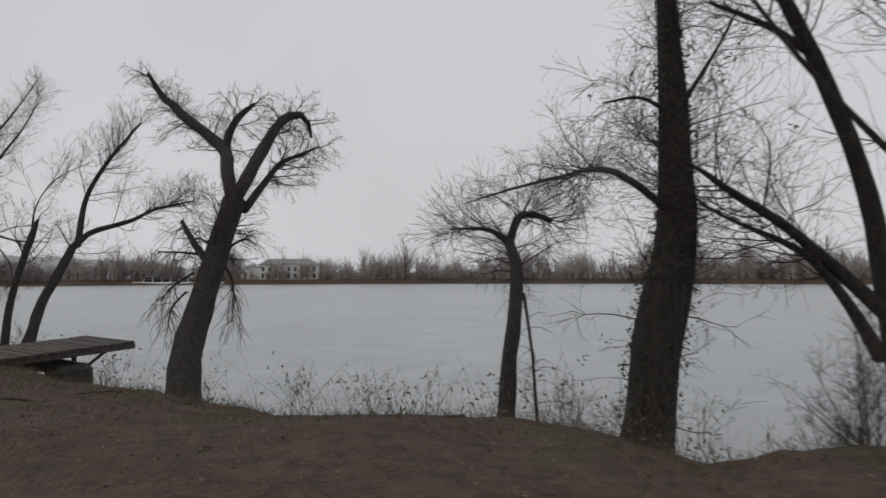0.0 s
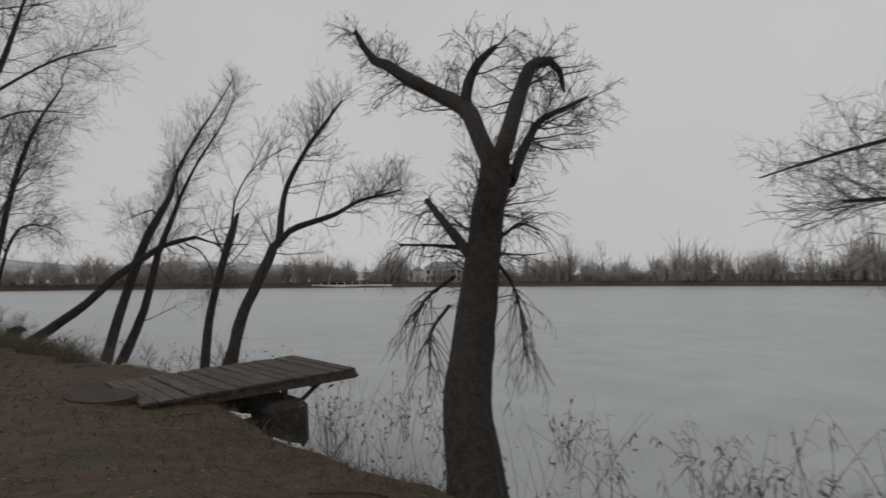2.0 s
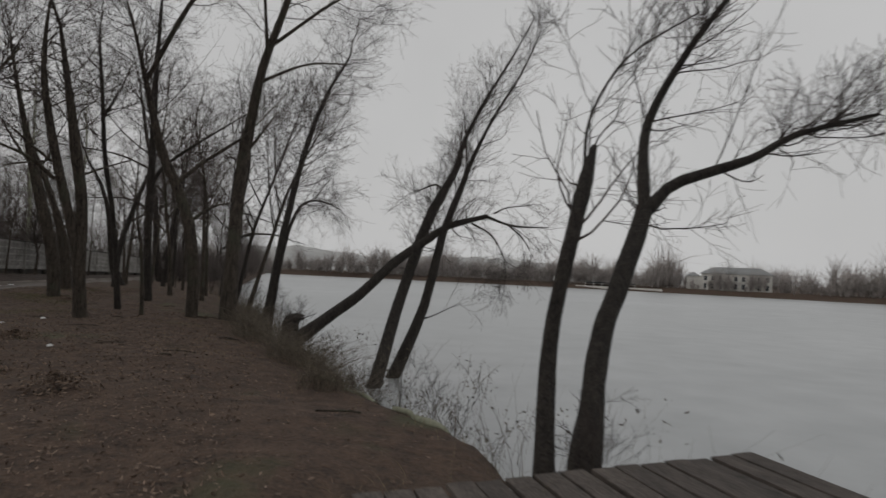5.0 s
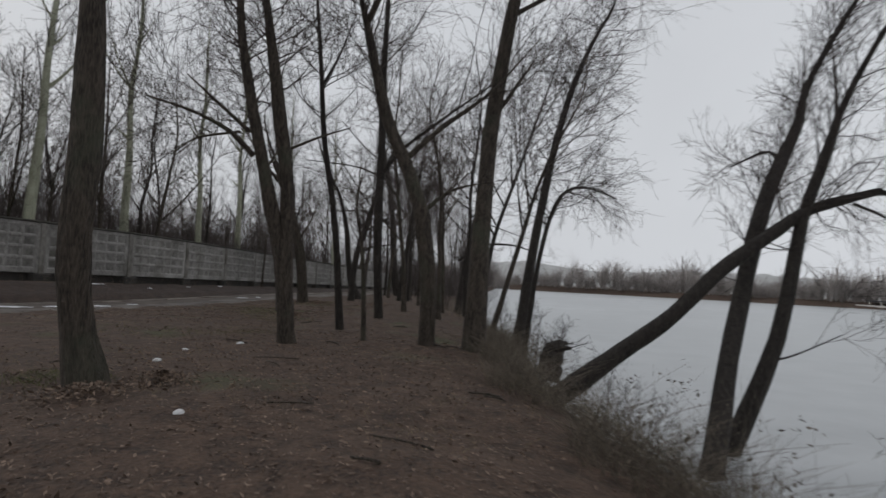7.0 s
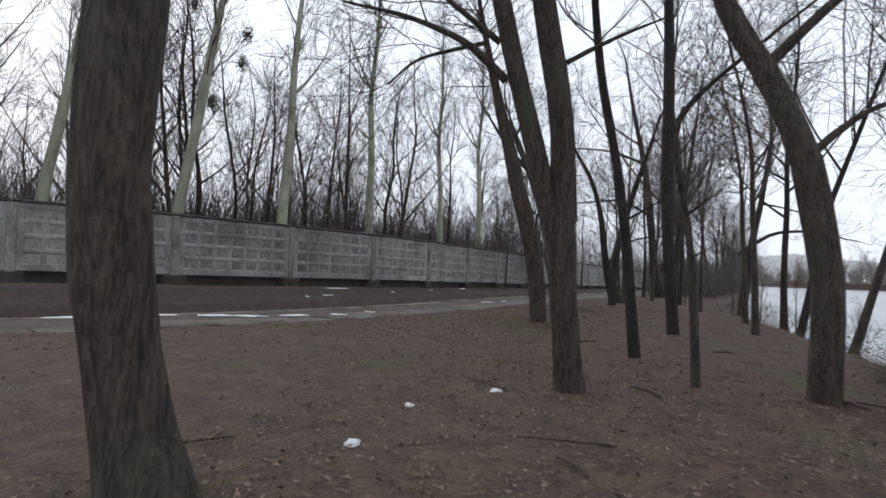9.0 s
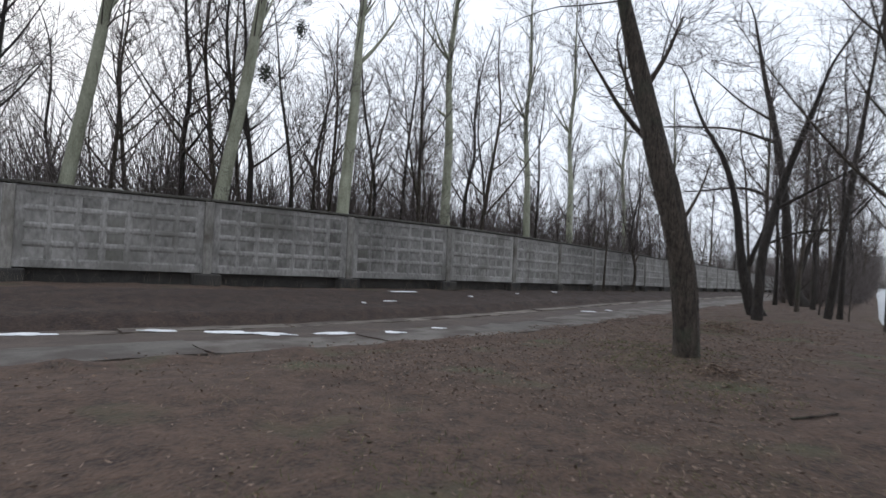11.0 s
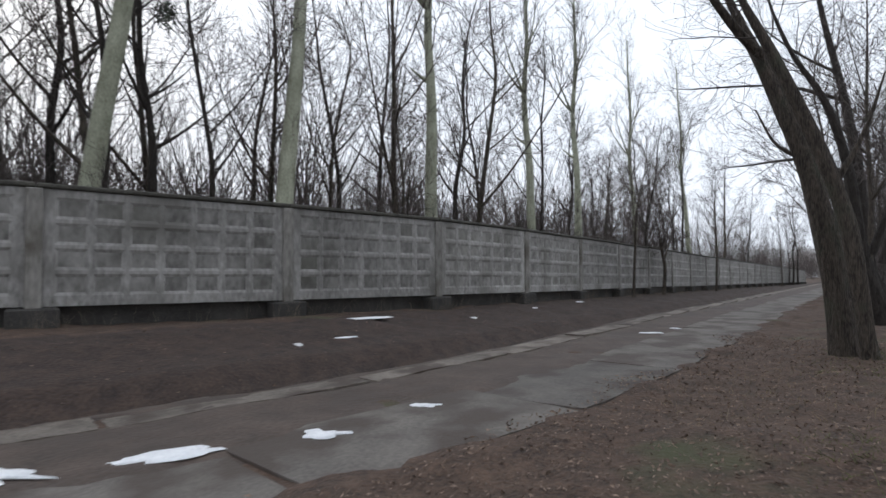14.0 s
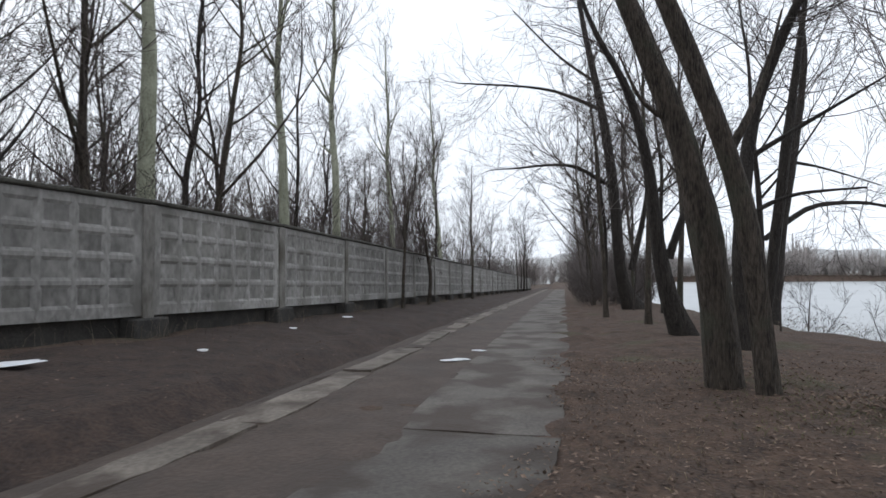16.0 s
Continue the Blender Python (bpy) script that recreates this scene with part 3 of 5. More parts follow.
# ---- wooden landing stage on the bank ----
def landing_stage():
    root = tagged(new("landing_stage"), "short weathered plank landing stage reaching out over the ice", "jetty")
    a, b = Vector((3.55, 8.75, 0.06)), Vector((3.42, 11.75, 0.2))
    across = Vector((-1.0, 0.03, 0.0)).normalized()
    width, n = 2.1, 15
    rng = np.random.default_rng(3)
    run = (b - a).normalized()
    up = across.cross(run).normalized()
    if up.z < 0:
        up = -up
    turn = Matrix((across, run, up)).transposed().to_4x4()
    gap = (b - a).length / n
    boards = [plain_mesh("plank", box(0, width, -gap / 2 + 0.013, gap / 2 - 0.013, -0.02, 0.02, 0.004), M_PLANK) for _ in range(1)]
    for k in range(n):
        at = a + (b - a) * ((k + 0.5) / n) + up * rng.normal() * 0.003 - across * rng.uniform(0, 0.03)
        ob = new("plank", boards[0])
        ob.parent = root
        ob.matrix_local = Matrix.Translation(at) @ turn @ pose(0, 0, 0, 0, 0, rng.normal() * 0.4)
    length = (b - a).length
    for s in (0.12, width - 0.12):
        me_ = plain_mesh("beam", box(s - 0.04, s + 0.04, 0, length, -0.13, -0.024, 0.006), M_PLANK)
        ob = attach("beam", me_, root)
        ob.matrix_local = Matrix.Translation(a) @ turn
    for s in (0.2, width - 0.2):
        ob = attach("post", plain_mesh("post", box(s - 0.035, s + 0.035, length * 0.62, length * 0.62 + 0.07, -0.75, -0.135, 0.006), M_IRON), root, "dark iron leg")
        ob.matrix_local = Matrix.Translation(a) @ turn
        bm = box(-0.025, 0.025, -0.025, 0.025, 0, 0.72, 0.004)
        ob = part("brace", bm, M_IRON, root, "diagonal iron brace")
        ob.matrix_local = Matrix.Translation(a) @ turn @ pose(s, length * 0.64, -0.52, -56, 0, 0)
    bm = box(-0.05, width - 0.1, length * 0.5, length * 0.72, -0.95, -0.28, 0.09)
    ob = part("footing", bm, M_BLOCK, root, "dark rounded concrete footing")
    ob.matrix_local = Matrix.Translation(a) @ turn
    bm = bmesh.new()
    bmesh.ops.create_circle(bm, cap_ends=True, radius=0.55, segments=22)
    made = bmesh.ops.extrude_face_region(bm, geom=bm.faces[:])
    for v in [g for g in made["geom"] if isinstance(g, bmesh.types.BMVert)]:
        v.co.z += 0.07
    bmesh.ops.recalc_face_normals(bm, faces=bm.faces[:])
    for v in bm.verts:
        v.co.x *= 1.0
        v.co.y *= 0.62
    ob = part("threshold", bm, M_SOILED, root, "flat rounded step caked with soil")
    ob.matrix_local = pose(2.85, 8.45, ground_at(2.85, 8.45) - 0.015, 3, 0, 20)
    return root


landing_stage()

# ---- trees with measured stems ----
TREES = {
    'ivy': [
        [(12.73, 14.78, -1.05, 0.34), (12.91, 14.94, 0.64, 0.391), (13.03, 15.16, 1.56, 0.35), (13.09, 15.35, 2.41, 0.309), (13.06, 15.44, 3.4, 0.247), (13, 15.53, 4.72, 0.206), (12.98, 15.42, 6.17, 0.14)],
        [(13.09, 15.35, 2.41, 0.06), (12.48, 14.66, 3.05, 0.06), (10.68, 17.66, 3.75, 0.058), (8.78, 20.56, 4.2, 0.05), (7.08, 20.56, 3.98, 0.035), (5.68, 20.32, 3.65, 0.016)],
        [(13.16, 15.51, 3.93, 0.046), (12.67, 15.12, 4.33, 0.03), (12.14, 14.74, 4.26, 0.013)],
        [(13.18, 15.61, 4.32, 0.046), (13.6, 15.87, 5.11, 0.026), (13.94, 16.08, 5.84, 0.013)],
    ],
    'leanR': [
        [(15.88, 16.41, -0.18, 0.178), (15.7, 16.19, 1.41, 0.143), (15.6, 16.06, 2.36, 0.131), (15.35, 15.8, 3.47, 0.119), (15, 15.48, 4.58, 0.107), (14.59, 15.11, 5.69, 0.089), (14.37, 14.87, 6.96, 0.059)],
        [(15, 15.48, 4.62, 0.065), (14.44, 15.04, 5.06, 0.045), (13.81, 14.55, 5.38, 0.024)],
        [(15.72, 16.23, 0.93, 0.125), (15.1, 15.73, 1.65, 0.095), (14.55, 15.28, 2.24, 0.077), (13.99, 14.84, 2.68, 0.059), (13.64, 14.57, 3, 0.036)],
        [(15.64, 16.21, 0.3, 0.107), (15.28, 15.89, 1.09, 0.083), (14.79, 15.49, 1.81, 0.059), (14.04, 14.91, 2.25, 0.03)],
    ],
    'w2': [
        [(11.4, 12.85, -1.1, 0.15), (11.13, 13.45, 0.2, 0.118), (11.03, 13.8, 0.8, 0.112), (10.61, 14.62, 1.61, 0.105), (10.12, 15.25, 2.12, 0.097)],
        [(10.12, 15.25, 2.12, 0.082), (9.87, 15.18, 2.30, 0.052), (9.62, 15.10, 2.39, 0.037), (8.84, 15.20, 2.43, 0.016)],
        [(10.12, 15.25, 2.12, 0.082), (10.23, 15.40, 2.59, 0.074), (10.38, 15.80, 2.65, 0.063), (10.55, 16.10, 2.56, 0.048)],
        [(11.53, 13.69, -1.1, 0.03), (11.63, 13.37, -0.45, 0.026), (11.79, 12.96, 0.41, 0.02), (11.89, 12.55, 1.27, 0.024)],
    ],
    'w1': [
        [(8.23, 9.92, -0.34, 0.23), (7.43, 10.48, 0.43, 0.219), (6.86, 11.13, 1.27, 0.198), (6.3, 11.8, 2.23, 0.194), (6.03, 12.22, 2.92, 0.191)],
        [(6.07, 12.16, 2.82, 0.12), (5.21, 12.62, 3.64, 0.13), (4.51, 13.06, 4.14, 0.135), (3.47, 13.32, 4.69, 0.125), (2.53, 13.32, 5.23, 0.12), (1.6, 13.5, 5.77, 0.105), (1.01, 13.56, 6.07, 0.085), (0.73, 13.33, 6.67, 0.04)],
        [(6.07, 12.16, 2.82, 0.12), (5.67, 12.79, 3.5, 0.125), (5.19, 13.48, 4.18, 0.12), (4.61, 14.3, 4.91, 0.11), (4.3, 14.9, 5.34, 0.1), (4.4, 15.31, 5.39, 0.075), (4.41, 15.51, 4.9, 0.03)],
        [(4.51, 13.06, 4.14, 0.09), (4.35, 13.22, 4.55, 0.085), (4.3, 13.5, 5.01, 0.075), (4.32, 13.89, 5.39, 0.04)],
        [(6.11, 12.37, 2.75, 0.085), (5.56, 13.2, 3.34, 0.07), (5.29, 13.85, 3.92, 0.055), (5.35, 14.33, 4.18, 0.035), (5.45, 14.82, 4.44, 0.02)],
        [(6.5, 11.35, 1.8, 0.07), (6.15, 11.31, 2.14, 0.05), (5.6, 11.45, 2.5, 0.035)],
        [(6.3, 11.38, 1.89, 0.032), (6.06, 11.17, 1.92, 0.018), (5.8, 10.9, 1.93, 0.011)],
        [(6.64, 11.58, 1.76, 0.022), (6.99, 11.55, 1.39, 0.017), (7.41, 11.25, 0.8, 0.009)],
        [(6.48, 11.15, 1.57, 0.021), (6.41, 10.83, 1.35, 0.017), (6.45, 10.61, 1.12, 0.01)],
        [(6.65, 10.93, 1.27, 0.02), (6.68, 10.67, 1.02, 0.016), (6.91, 10.47, 0.69, 0.009)],
        [(6.53, 11.73, 1.97, 0.022), (6.62, 12, 2.16, 0.019), (6.8, 12.12, 2.09, 0.011)],
    ],
    'stump': [
        [(0.43, 10.48, -0.05, 0.079), (-0.05, 10.71, 0.87, 0.075), (-0.28, 11, 1.79, 0.074), (-0.59, 11.3, 2.49, 0.074), (-0.8, 11.5, 2.9, 0.031)],
        [(-0.58, 11.27, 2.44, 0.02), (-0.93, 11.51, 3.26, 0.016), (-0.77, 11.87, 3.94, 0.012), (-0.4, 12.5, 4.4, 0.009)],
    ],
    'twin': [
        [(0.21, 10.99, -0.07, 0.123), (-0.51, 11.5, 0.83, 0.11), (-0.93, 11.98, 1.5, 0.11), (-1.48, 12.59, 2.32, 0.111)],
        [(-1.97, 12.9, 2.36, 0.09), (-2.8, 13.44, 3.77, 0.071), (-2.52, 13.84, 4.79, 0.054), (-2.23, 14.23, 5.5, 0.04), (-1.99, 14.59, 6.09, 0.023)],
        [(-1.48, 12.64, 2.35, 0.086), (-1.56, 13.09, 2.73, 0.073), (-1.34, 14, 3.08, 0.058), (-1.28, 14.67, 3.46, 0.042), (-0.97, 15.68, 3.78, 0.022)],
    ],
    'double': [
        [(-9.09, 10.51, -1.45, 0.18), (-10.44, 11.18, 0.2, 0.151), (-11.44, 11.78, 1.6, 0.144), (-12.37, 12.4, 2.93, 0.14), (-13.19, 13.05, 3.98, 0.133), (-13.84, 13.67, 4.96, 0.111), (-13.99, 13.9, 5.85, 0.07), (-13.64, 14.5, 7.25, 0.05), (-13.09, 15.1, 8.45, 0.03), (-12.59, 15.6, 9.65, 0.012)],
        [(-10.49, 11.18, -1.45, 0.175), (-10.72, 12, 0.45, 0.139), (-11.01, 12.39, 1.85, 0.124), (-11.29, 12.68, 2.79, 0.11), (-11.42, 13.03, 3.64, 0.099), (-11.56, 13.3, 4.33, 0.083), (-11.65, 13.49, 4.84, 0.06), (-11.35, 13.99, 6.04, 0.045), (-10.85, 14.59, 7.24, 0.03), (-10.45, 14.99, 8.44, 0.012)],
        [(-13.18, 13.05, 3.95, 0.046), (-13.3, 12.82, 4.22, 0.032), (-13.17, 12.06, 3.86, 0.012)],
        [(-11.55, 13.3, 4.41, 0.038), (-11.52, 13.25, 5.16, 0.025), (-11.48, 13.11, 6.16, 0.013)],
        [(-10.71, 11.85, 0.17, 0.024), (-10.72, 12.32, 0.32, 0.015), (-10.76, 13.05, 0.68, 0.009)],
    ],
    'leaning': [
        [(-10.54, 9.18, -0.06, 0.148), (-10.65, 10.35, 0.86, 0.127), (-10.88, 11.16, 1.64, 0.122), (-11.12, 12.13, 2.35, 0.111), (-11.26, 12.77, 2.78, 0.093), (-11.2, 13.83, 3.12, 0.068)],
        [(-11.2, 13.83, 3.12, 0.049), (-11.14, 14.41, 2.94, 0.034), (-11.11, 14.9, 2.89, 0.028), (-11.1, 15.71, 2.92, 0.014)],
        [(-11.21, 13.42, 2.9, 0.031), (-11.1, 13.98, 2.59, 0.024), (-10.9, 14.28, 2, 0.017), (-10.7, 14.32, 1.42, 0.01)],
        [(-11.16, 14.47, 2.94, 0.028), (-11.02, 14.9, 2.55, 0.017), (-10.91, 15.08, 2.21, 0.01)],
        [(-11.24, 14.07, 3.22, 0.028), (-11.29, 14.5, 3.43, 0.018), (-11.31, 15.24, 3.55, 0.011)],
    ],
    'big': [
        [(-5.5, 3.76, 0.19, 0.172), (-5.43, 3.68, 0.73, 0.141), (-5.33, 3.69, 1.29, 0.138), (-5.3, 3.71, 1.85, 0.14), (-5.34, 3.71, 2.42, 0.136), (-5.32, 3.71, 2.98, 0.13), (-5.29, 3.7, 3.73, 0.102), (-5.24, 3.65, 4.55, 0.069)],
        [(-5.3, 3.7, 3.54, 0.056), (-5.36, 3.97, 4.12, 0.034), (-5.42, 4.24, 4.58, 0.015)],
        [(-5.27, 3.67, 3.91, 0.056), (-5.14, 3.31, 4.54, 0.026)],
    ],
    'fork': [
        [(-9.66, 4.15, 0.08, 0.143), (-9.6, 4.1, 0.8, 0.132), (-9.55, 4.07, 1.35, 0.148), (-9.52, 4.04, 1.77, 0.15)],
        [(-9.49, 3.99, 1.71, 0.103), (-9.37, 3.82, 2.49, 0.097), (-9.25, 3.65, 3.27, 0.097), (-9.12, 3.48, 4.17, 0.085), (-9.01, 3.34, 5.13, 0.061)],
        [(-9.55, 4.1, 1.71, 0.127), (-9.49, 4.06, 2.68, 0.121), (-9.39, 3.93, 3.58, 0.109), (-9.28, 3.8, 4.55, 0.091), (-9.16, 3.66, 5.51, 0.055)],
        [(-9.23, 3.6, 3.03, 0.048), (-9.03, 3.25, 3.38, 0.036), (-8.76, 2.77, 3.6, 0.024), (-8.47, 2.23, 3.73, 0.012)],
        [(-9.19, 3.54, 3.39, 0.036), (-8.93, 3.09, 3.79, 0.024), (-8.71, 2.71, 4.14, 0.012)],
        [(-9.12, 3.41, 3.38, 0.024), (-8.84, 2.88, 3.21, 0.015), (-8.71, 2.61, 2.96, 0.009)],
        [(-9.49, 4.1, 3.22, 0.027), (-9.71, 4.53, 3.48, 0.018), (-9.92, 4.93, 3.68, 0.009)],
    ],
    'thin1': [
        [(-12.57, 4.21, 0.09, 0.082), (-12.47, 4.09, 1.62, 0.073), (-12.37, 3.95, 2.77, 0.063), (-12.26, 3.74, 4.02, 0.058), (-12.16, 3.63, 5.38, 0.048), (-12.04, 3.47, 7.11, 0.029)],
        [(-12.18, 3.66, 5.09, 0.039), (-12.25, 3.97, 5.78, 0.024), (-12.29, 4.23, 6.57, 0.015)],
    ],
    'sap': [
        [(-10.64, 5.17, 0.06, 0.046), (-10.6, 5.14, 0.87, 0.042), (-10.54, 5.08, 1.72, 0.035), (-10.47, 4.96, 2.48, 0.023), (-10.47, 5.02, 2.95, 0.015)],
    ],
    'mid1': [
        [(-16.32, 4.23, 0.06, 0.111), (-16.18, 4.11, 2.43, 0.117), (-16.07, 4.11, 5.03, 0.104), (-15.98, 4.08, 6.85, 0.085), (-15.89, 4.12, 9.19, 0.052)],
        [(-16.11, 4.09, 3.86, 0.072), (-16.24, 4.62, 4.67, 0.052), (-16.57, 5.83, 5.76, 0.033), (-16.97, 7.29, 6.99, 0.02)],
    ],
    'bent': [
        [(-10.65, 6.28, 0.01, 0.141), (-10.46, 6.27, 1.23, 0.136), (-10.47, 6.1, 2.33, 0.13), (-10.57, 5.78, 3.2, 0.119), (-10.64, 5.39, 3.99, 0.108), (-10.58, 5.15, 4.86, 0.093), (-10.46, 4.92, 5.81, 0.057)],
        [(-10.58, 5.8, 3.35, 0.059), (-10.74, 6.39, 3.96, 0.044), (-10.93, 7.08, 4.55, 0.03), (-11.05, 7.56, 5.12, 0.018), (-11.17, 8.03, 5.73, 0.011)],
        [(-10.48, 6.13, 2.4, 0.044), (-10.61, 6.58, 2.79, 0.026), (-10.75, 7.07, 2.96, 0.011)],
        [(-10.48, 4.97, 5.7, 0.06), (-9.88, 6.12, 7.8, 0.05), (-9.38, 7.52, 9, 0.03), (-8.98, 8.92, 9.5, 0.012)],
    ],
    'thick': [
        [(-10.87, 7.09, -0.04, 0.208), (-10.92, 7.1, 1.27, 0.172), (-11.09, 7.12, 2.35, 0.158), (-11.47, 7.16, 3.8, 0.151), (-11.46, 7.29, 4.95, 0.14), (-11.3, 7.54, 6.6, 0.112), (-11.09, 8.08, 8.4, 0.078), (-10.95, 8.53, 10.2, 0.044)],
        [(-11.44, 7.13, 4.16, 0.051), (-11.55, 7.59, 4.9, 0.033), (-11.64, 7.99, 5.57, 0.014)],
        [(-11.34, 7.46, 6.2, 0.05), (-11.54, 8.66, 6.9, 0.03), (-11.64, 9.86, 7.1, 0.014)],
        [(-11.22, 7.76, 7.2, 0.05), (-10.92, 9.46, 8.6, 0.035), (-10.62, 11.06, 9.3, 0.015)],
        [(-11.24, 7.65, 6.9, 0.05), (-10.14, 7.45, 8.6, 0.03), (-9.24, 7.05, 10, 0.015)],
    ],
    'lean2': [
        [(-15.97, 7.95, -0.18, 0.14), (-16.51, 8.22, 1.9, 0.12), (-17.39, 8.59, 4.1, 0.113), (-18.38, 9.06, 6.3, 0.096), (-18.71, 9.71, 8.3, 0.067), (-18.67, 10.46, 9.8, 0.037)],
    ],
    'droop': [
        [(-14.67, 8.1, -0.15, 0.058), (-14.65, 8.33, 1.85, 0.052), (-14.69, 8.65, 3.12, 0.047), (-14.79, 9.03, 3.55, 0.037), (-14.95, 9.53, 3.59, 0.026), (-15.15, 10.14, 3.39, 0.016)],
    ],
    'back1': [
        [(-29.89, 2.33, 0, 0.113), (-29.74, 2.71, 2.97, 0.113), (-29.65, 2.96, 4.89, 0.086), (-29.55, 3.22, 6.84, 0.051), (-29.43, 3.52, 9.16, 0.026)],
    ],
    'roadtree': [
        [(-16.85, 1.36, 0.04, 0.172), (-16.72, 1.3, 1.32, 0.184), (-16.51, 1.12, 2.39, 0.179), (-16.41, 0.9, 3.31, 0.164), (-16.34, 0.71, 4.16, 0.136), (-16.22, 0.56, 4.87, 0.114), (-16.02, 0.37, 5.93, 0.072)],
        [(-16.38, 0.77, 4.02, 0.047), (-16.54, 1, 4.52, 0.032), (-16.67, 1.19, 5.1, 0.015)],
    ],
    'pairL': [
        [(-22.89, -0.12, 0.07, 0.194), (-22.82, -0.23, 1.24, 0.17), (-22.78, -0.32, 1.9, 0.167), (-22.81, -0.54, 2.88, 0.145), (-22.82, -0.8, 3.66, 0.125), (-22.81, -1.11, 4.52, 0.105), (-22.84, -1.46, 5.37, 0.064)],
        [(-22.79, -0.58, 2.94, 0.039), (-22.71, -0.93, 3.21, 0.023), (-22.64, -1.17, 3.73, 0.01)],
        [(-22.58, -1.06, 4.51, 0.085), (-22.33, -1.32, 4.83, 0.07), (-21.86, -1.65, 5.37, 0.055), (-21.25, -1.97, 6.12, 0.035)],
    ],
    'pairR': [
        [(-22.39, 0.17, 0.07, 0.106), (-22.33, 0.07, 1, 0.106), (-22.29, -0.01, 1.73, 0.117), (-22.25, -0.18, 2.47, 0.095), (-22.2, -0.46, 3.27, 0.101), (-22.11, -0.85, 4.31, 0.079), (-22, -1.25, 5.23, 0.045)],
        [(-22.25, -0.18, 2.47, 0.05), (-22.35, 0.17, 3.17, 0.03), (-22.45, 0.42, 3.97, 0.012)],
    ],
    'row1': [
        [(-28.79, 0.57, -0.01, 0.271), (-28.69, 0.25, 0.84, 0.192), (-28.6, 0.05, 1.97, 0.135), (-28.49, -0.14, 3.66, 0.107), (-28.36, -0.5, 5.02, 0.079), (-28.19, -1.09, 6.15, 0.056), (-28.07, -1.46, 7.17, 0.034)],
        [(-28.66, 0.26, 1.63, 0.09), (-28.67, 0.5, 2.3, 0.068), (-28.69, 0.73, 2.98, 0.051), (-28.69, 1.03, 4.1, 0.023)],
    ],
    'row2': [
        [(-39.6, 0.81, -0.13, 0.4), (-39.44, 0.3, 1.27, 0.232), (-39.23, 0.05, 4.63, 0.189), (-39.04, -0.31, 7.37, 0.147), (-38.78, -0.91, 10.53, 0.095), (-38.6, -1.28, 12.85, 0.053)],
        [(-39.03, -0.35, 7.48, 0.084), (-38.62, -2.3, 8.23, 0.053), (-38.09, -4.98, 8.47, 0.032)],
        [(-39.21, -0.09, 4.64, 0.084), (-38.9, -1.53, 5.39, 0.063), (-38.5, -3.6, 5.3, 0.032)],
        [(-38.97, -0.44, 8.42, 0.063), (-38.64, -1.86, 9.49, 0.042), (-38.26, -3.49, 11.19, 0.021)],
        [(-39.5, 0.67, 1.47, 0.126), (-39.5, 1.12, 3.36, 0.095), (-39.47, 1.47, 5.46, 0.042)],
    ],
    'row3': [
        [(-37.29, 4.76, -0.41, 0.219), (-37.21, 5.13, 2.86, 0.164), (-37.19, 5.53, 5.05, 0.128), (-37.12, 5.94, 8.33, 0.091), (-36.96, 5.63, 10.52, 0.055)],
        [(-37.13, 4.58, 2.41, 0.091), (-37.25, 5.4, 3.04, 0.091), (-37.41, 6.3, 3.49, 0.073), (-37.71, 7.92, 3.53, 0.055), (-37.97, 9.17, 3.19, 0.027)],
        [(-37.2, 5.58, 4.87, 0.055), (-37.39, 6.5, 4.67, 0.037), (-37.76, 8.29, 4.11, 0.018)],
    ],
    'third': [
        [(-26.13, 0.91, 0, 0.147), (-26.22, 0.94, 1.2, 0.127), (-26.33, 1.02, 2.2, 0.122), (-26.65, 1.21, 3.2, 0.113), (-26.81, 1.45, 4.2, 0.099), (-26.67, 1.81, 5.2, 0.084), (-26.38, 2.14, 6, 0.06)],
        [(-26.65, 1.21, 3.2, 0.05), (-26.75, 2.21, 3.8, 0.035), (-26.85, 3.41, 4.5, 0.015)],
        [(-26.33, 1.02, 2.2, 0.04), (-26.43, 1.82, 2.55, 0.03), (-26.53, 2.92, 2.65, 0.015)],
    ],
}
tree("willow_tree", TREES["w1"], "old pollarded willow leaning over the ice, dark bark, bare drooping twigs", M_BARK, 11, (150, 950, 3200), 0.66, 0.03, 0.05, (25, 85), 0.55, low=0.0034, blunt=(0, 1, 2, 3, 4, 5), bare=(5, 6, 7, 8, 9, 10))
tree("willow_tree", TREES["w2"], "slender bent willow at the water's edge, bare", M_BARK, 12, (70, 420, 1500), 1.0, 0.03, 0.03, (25, 80), 0.75, blunt=(0, 2, 3), bare=(3,))
ivy = tree("ivy_clad_tree", TREES["ivy"], "thick dark trunk wrapped in ivy, with long bare side limbs", M_BARK, 13, (190, 1200, 3800), 1.05, 0.02, 0.05, (40, 100), 0.12)
tree("leaning_tree", TREES["leanR"], "dark tree leaning over the ice with forked low limbs", M_BARK, 14, (110, 700, 2600), 1.3, 0.05, 0.0, (25, 80), 0.5)
tree("broken_stem", TREES["stump"], "dead stem with a broken top and a thin side shoot", M_BARK, 15, (20, 90, 260), 0.9, 0.12, 0.0, (20, 60), 0.5, cap=True)
tree("forked_tree", TREES["twin"], "dark leaning tree forked low over the ice", M_BARK, 16, (80, 460, 1600), 1.0, 0.12, 0.0, (20, 65), 0.8, blunt=(0,))
tree("double_stemmed_tree", TREES["double"], "two slender dark stems leaning out over the ice", M_BARK, 17, (150, 1000, 3400), 1.1, 0.12, 0.0, (18, 50), 0.35)
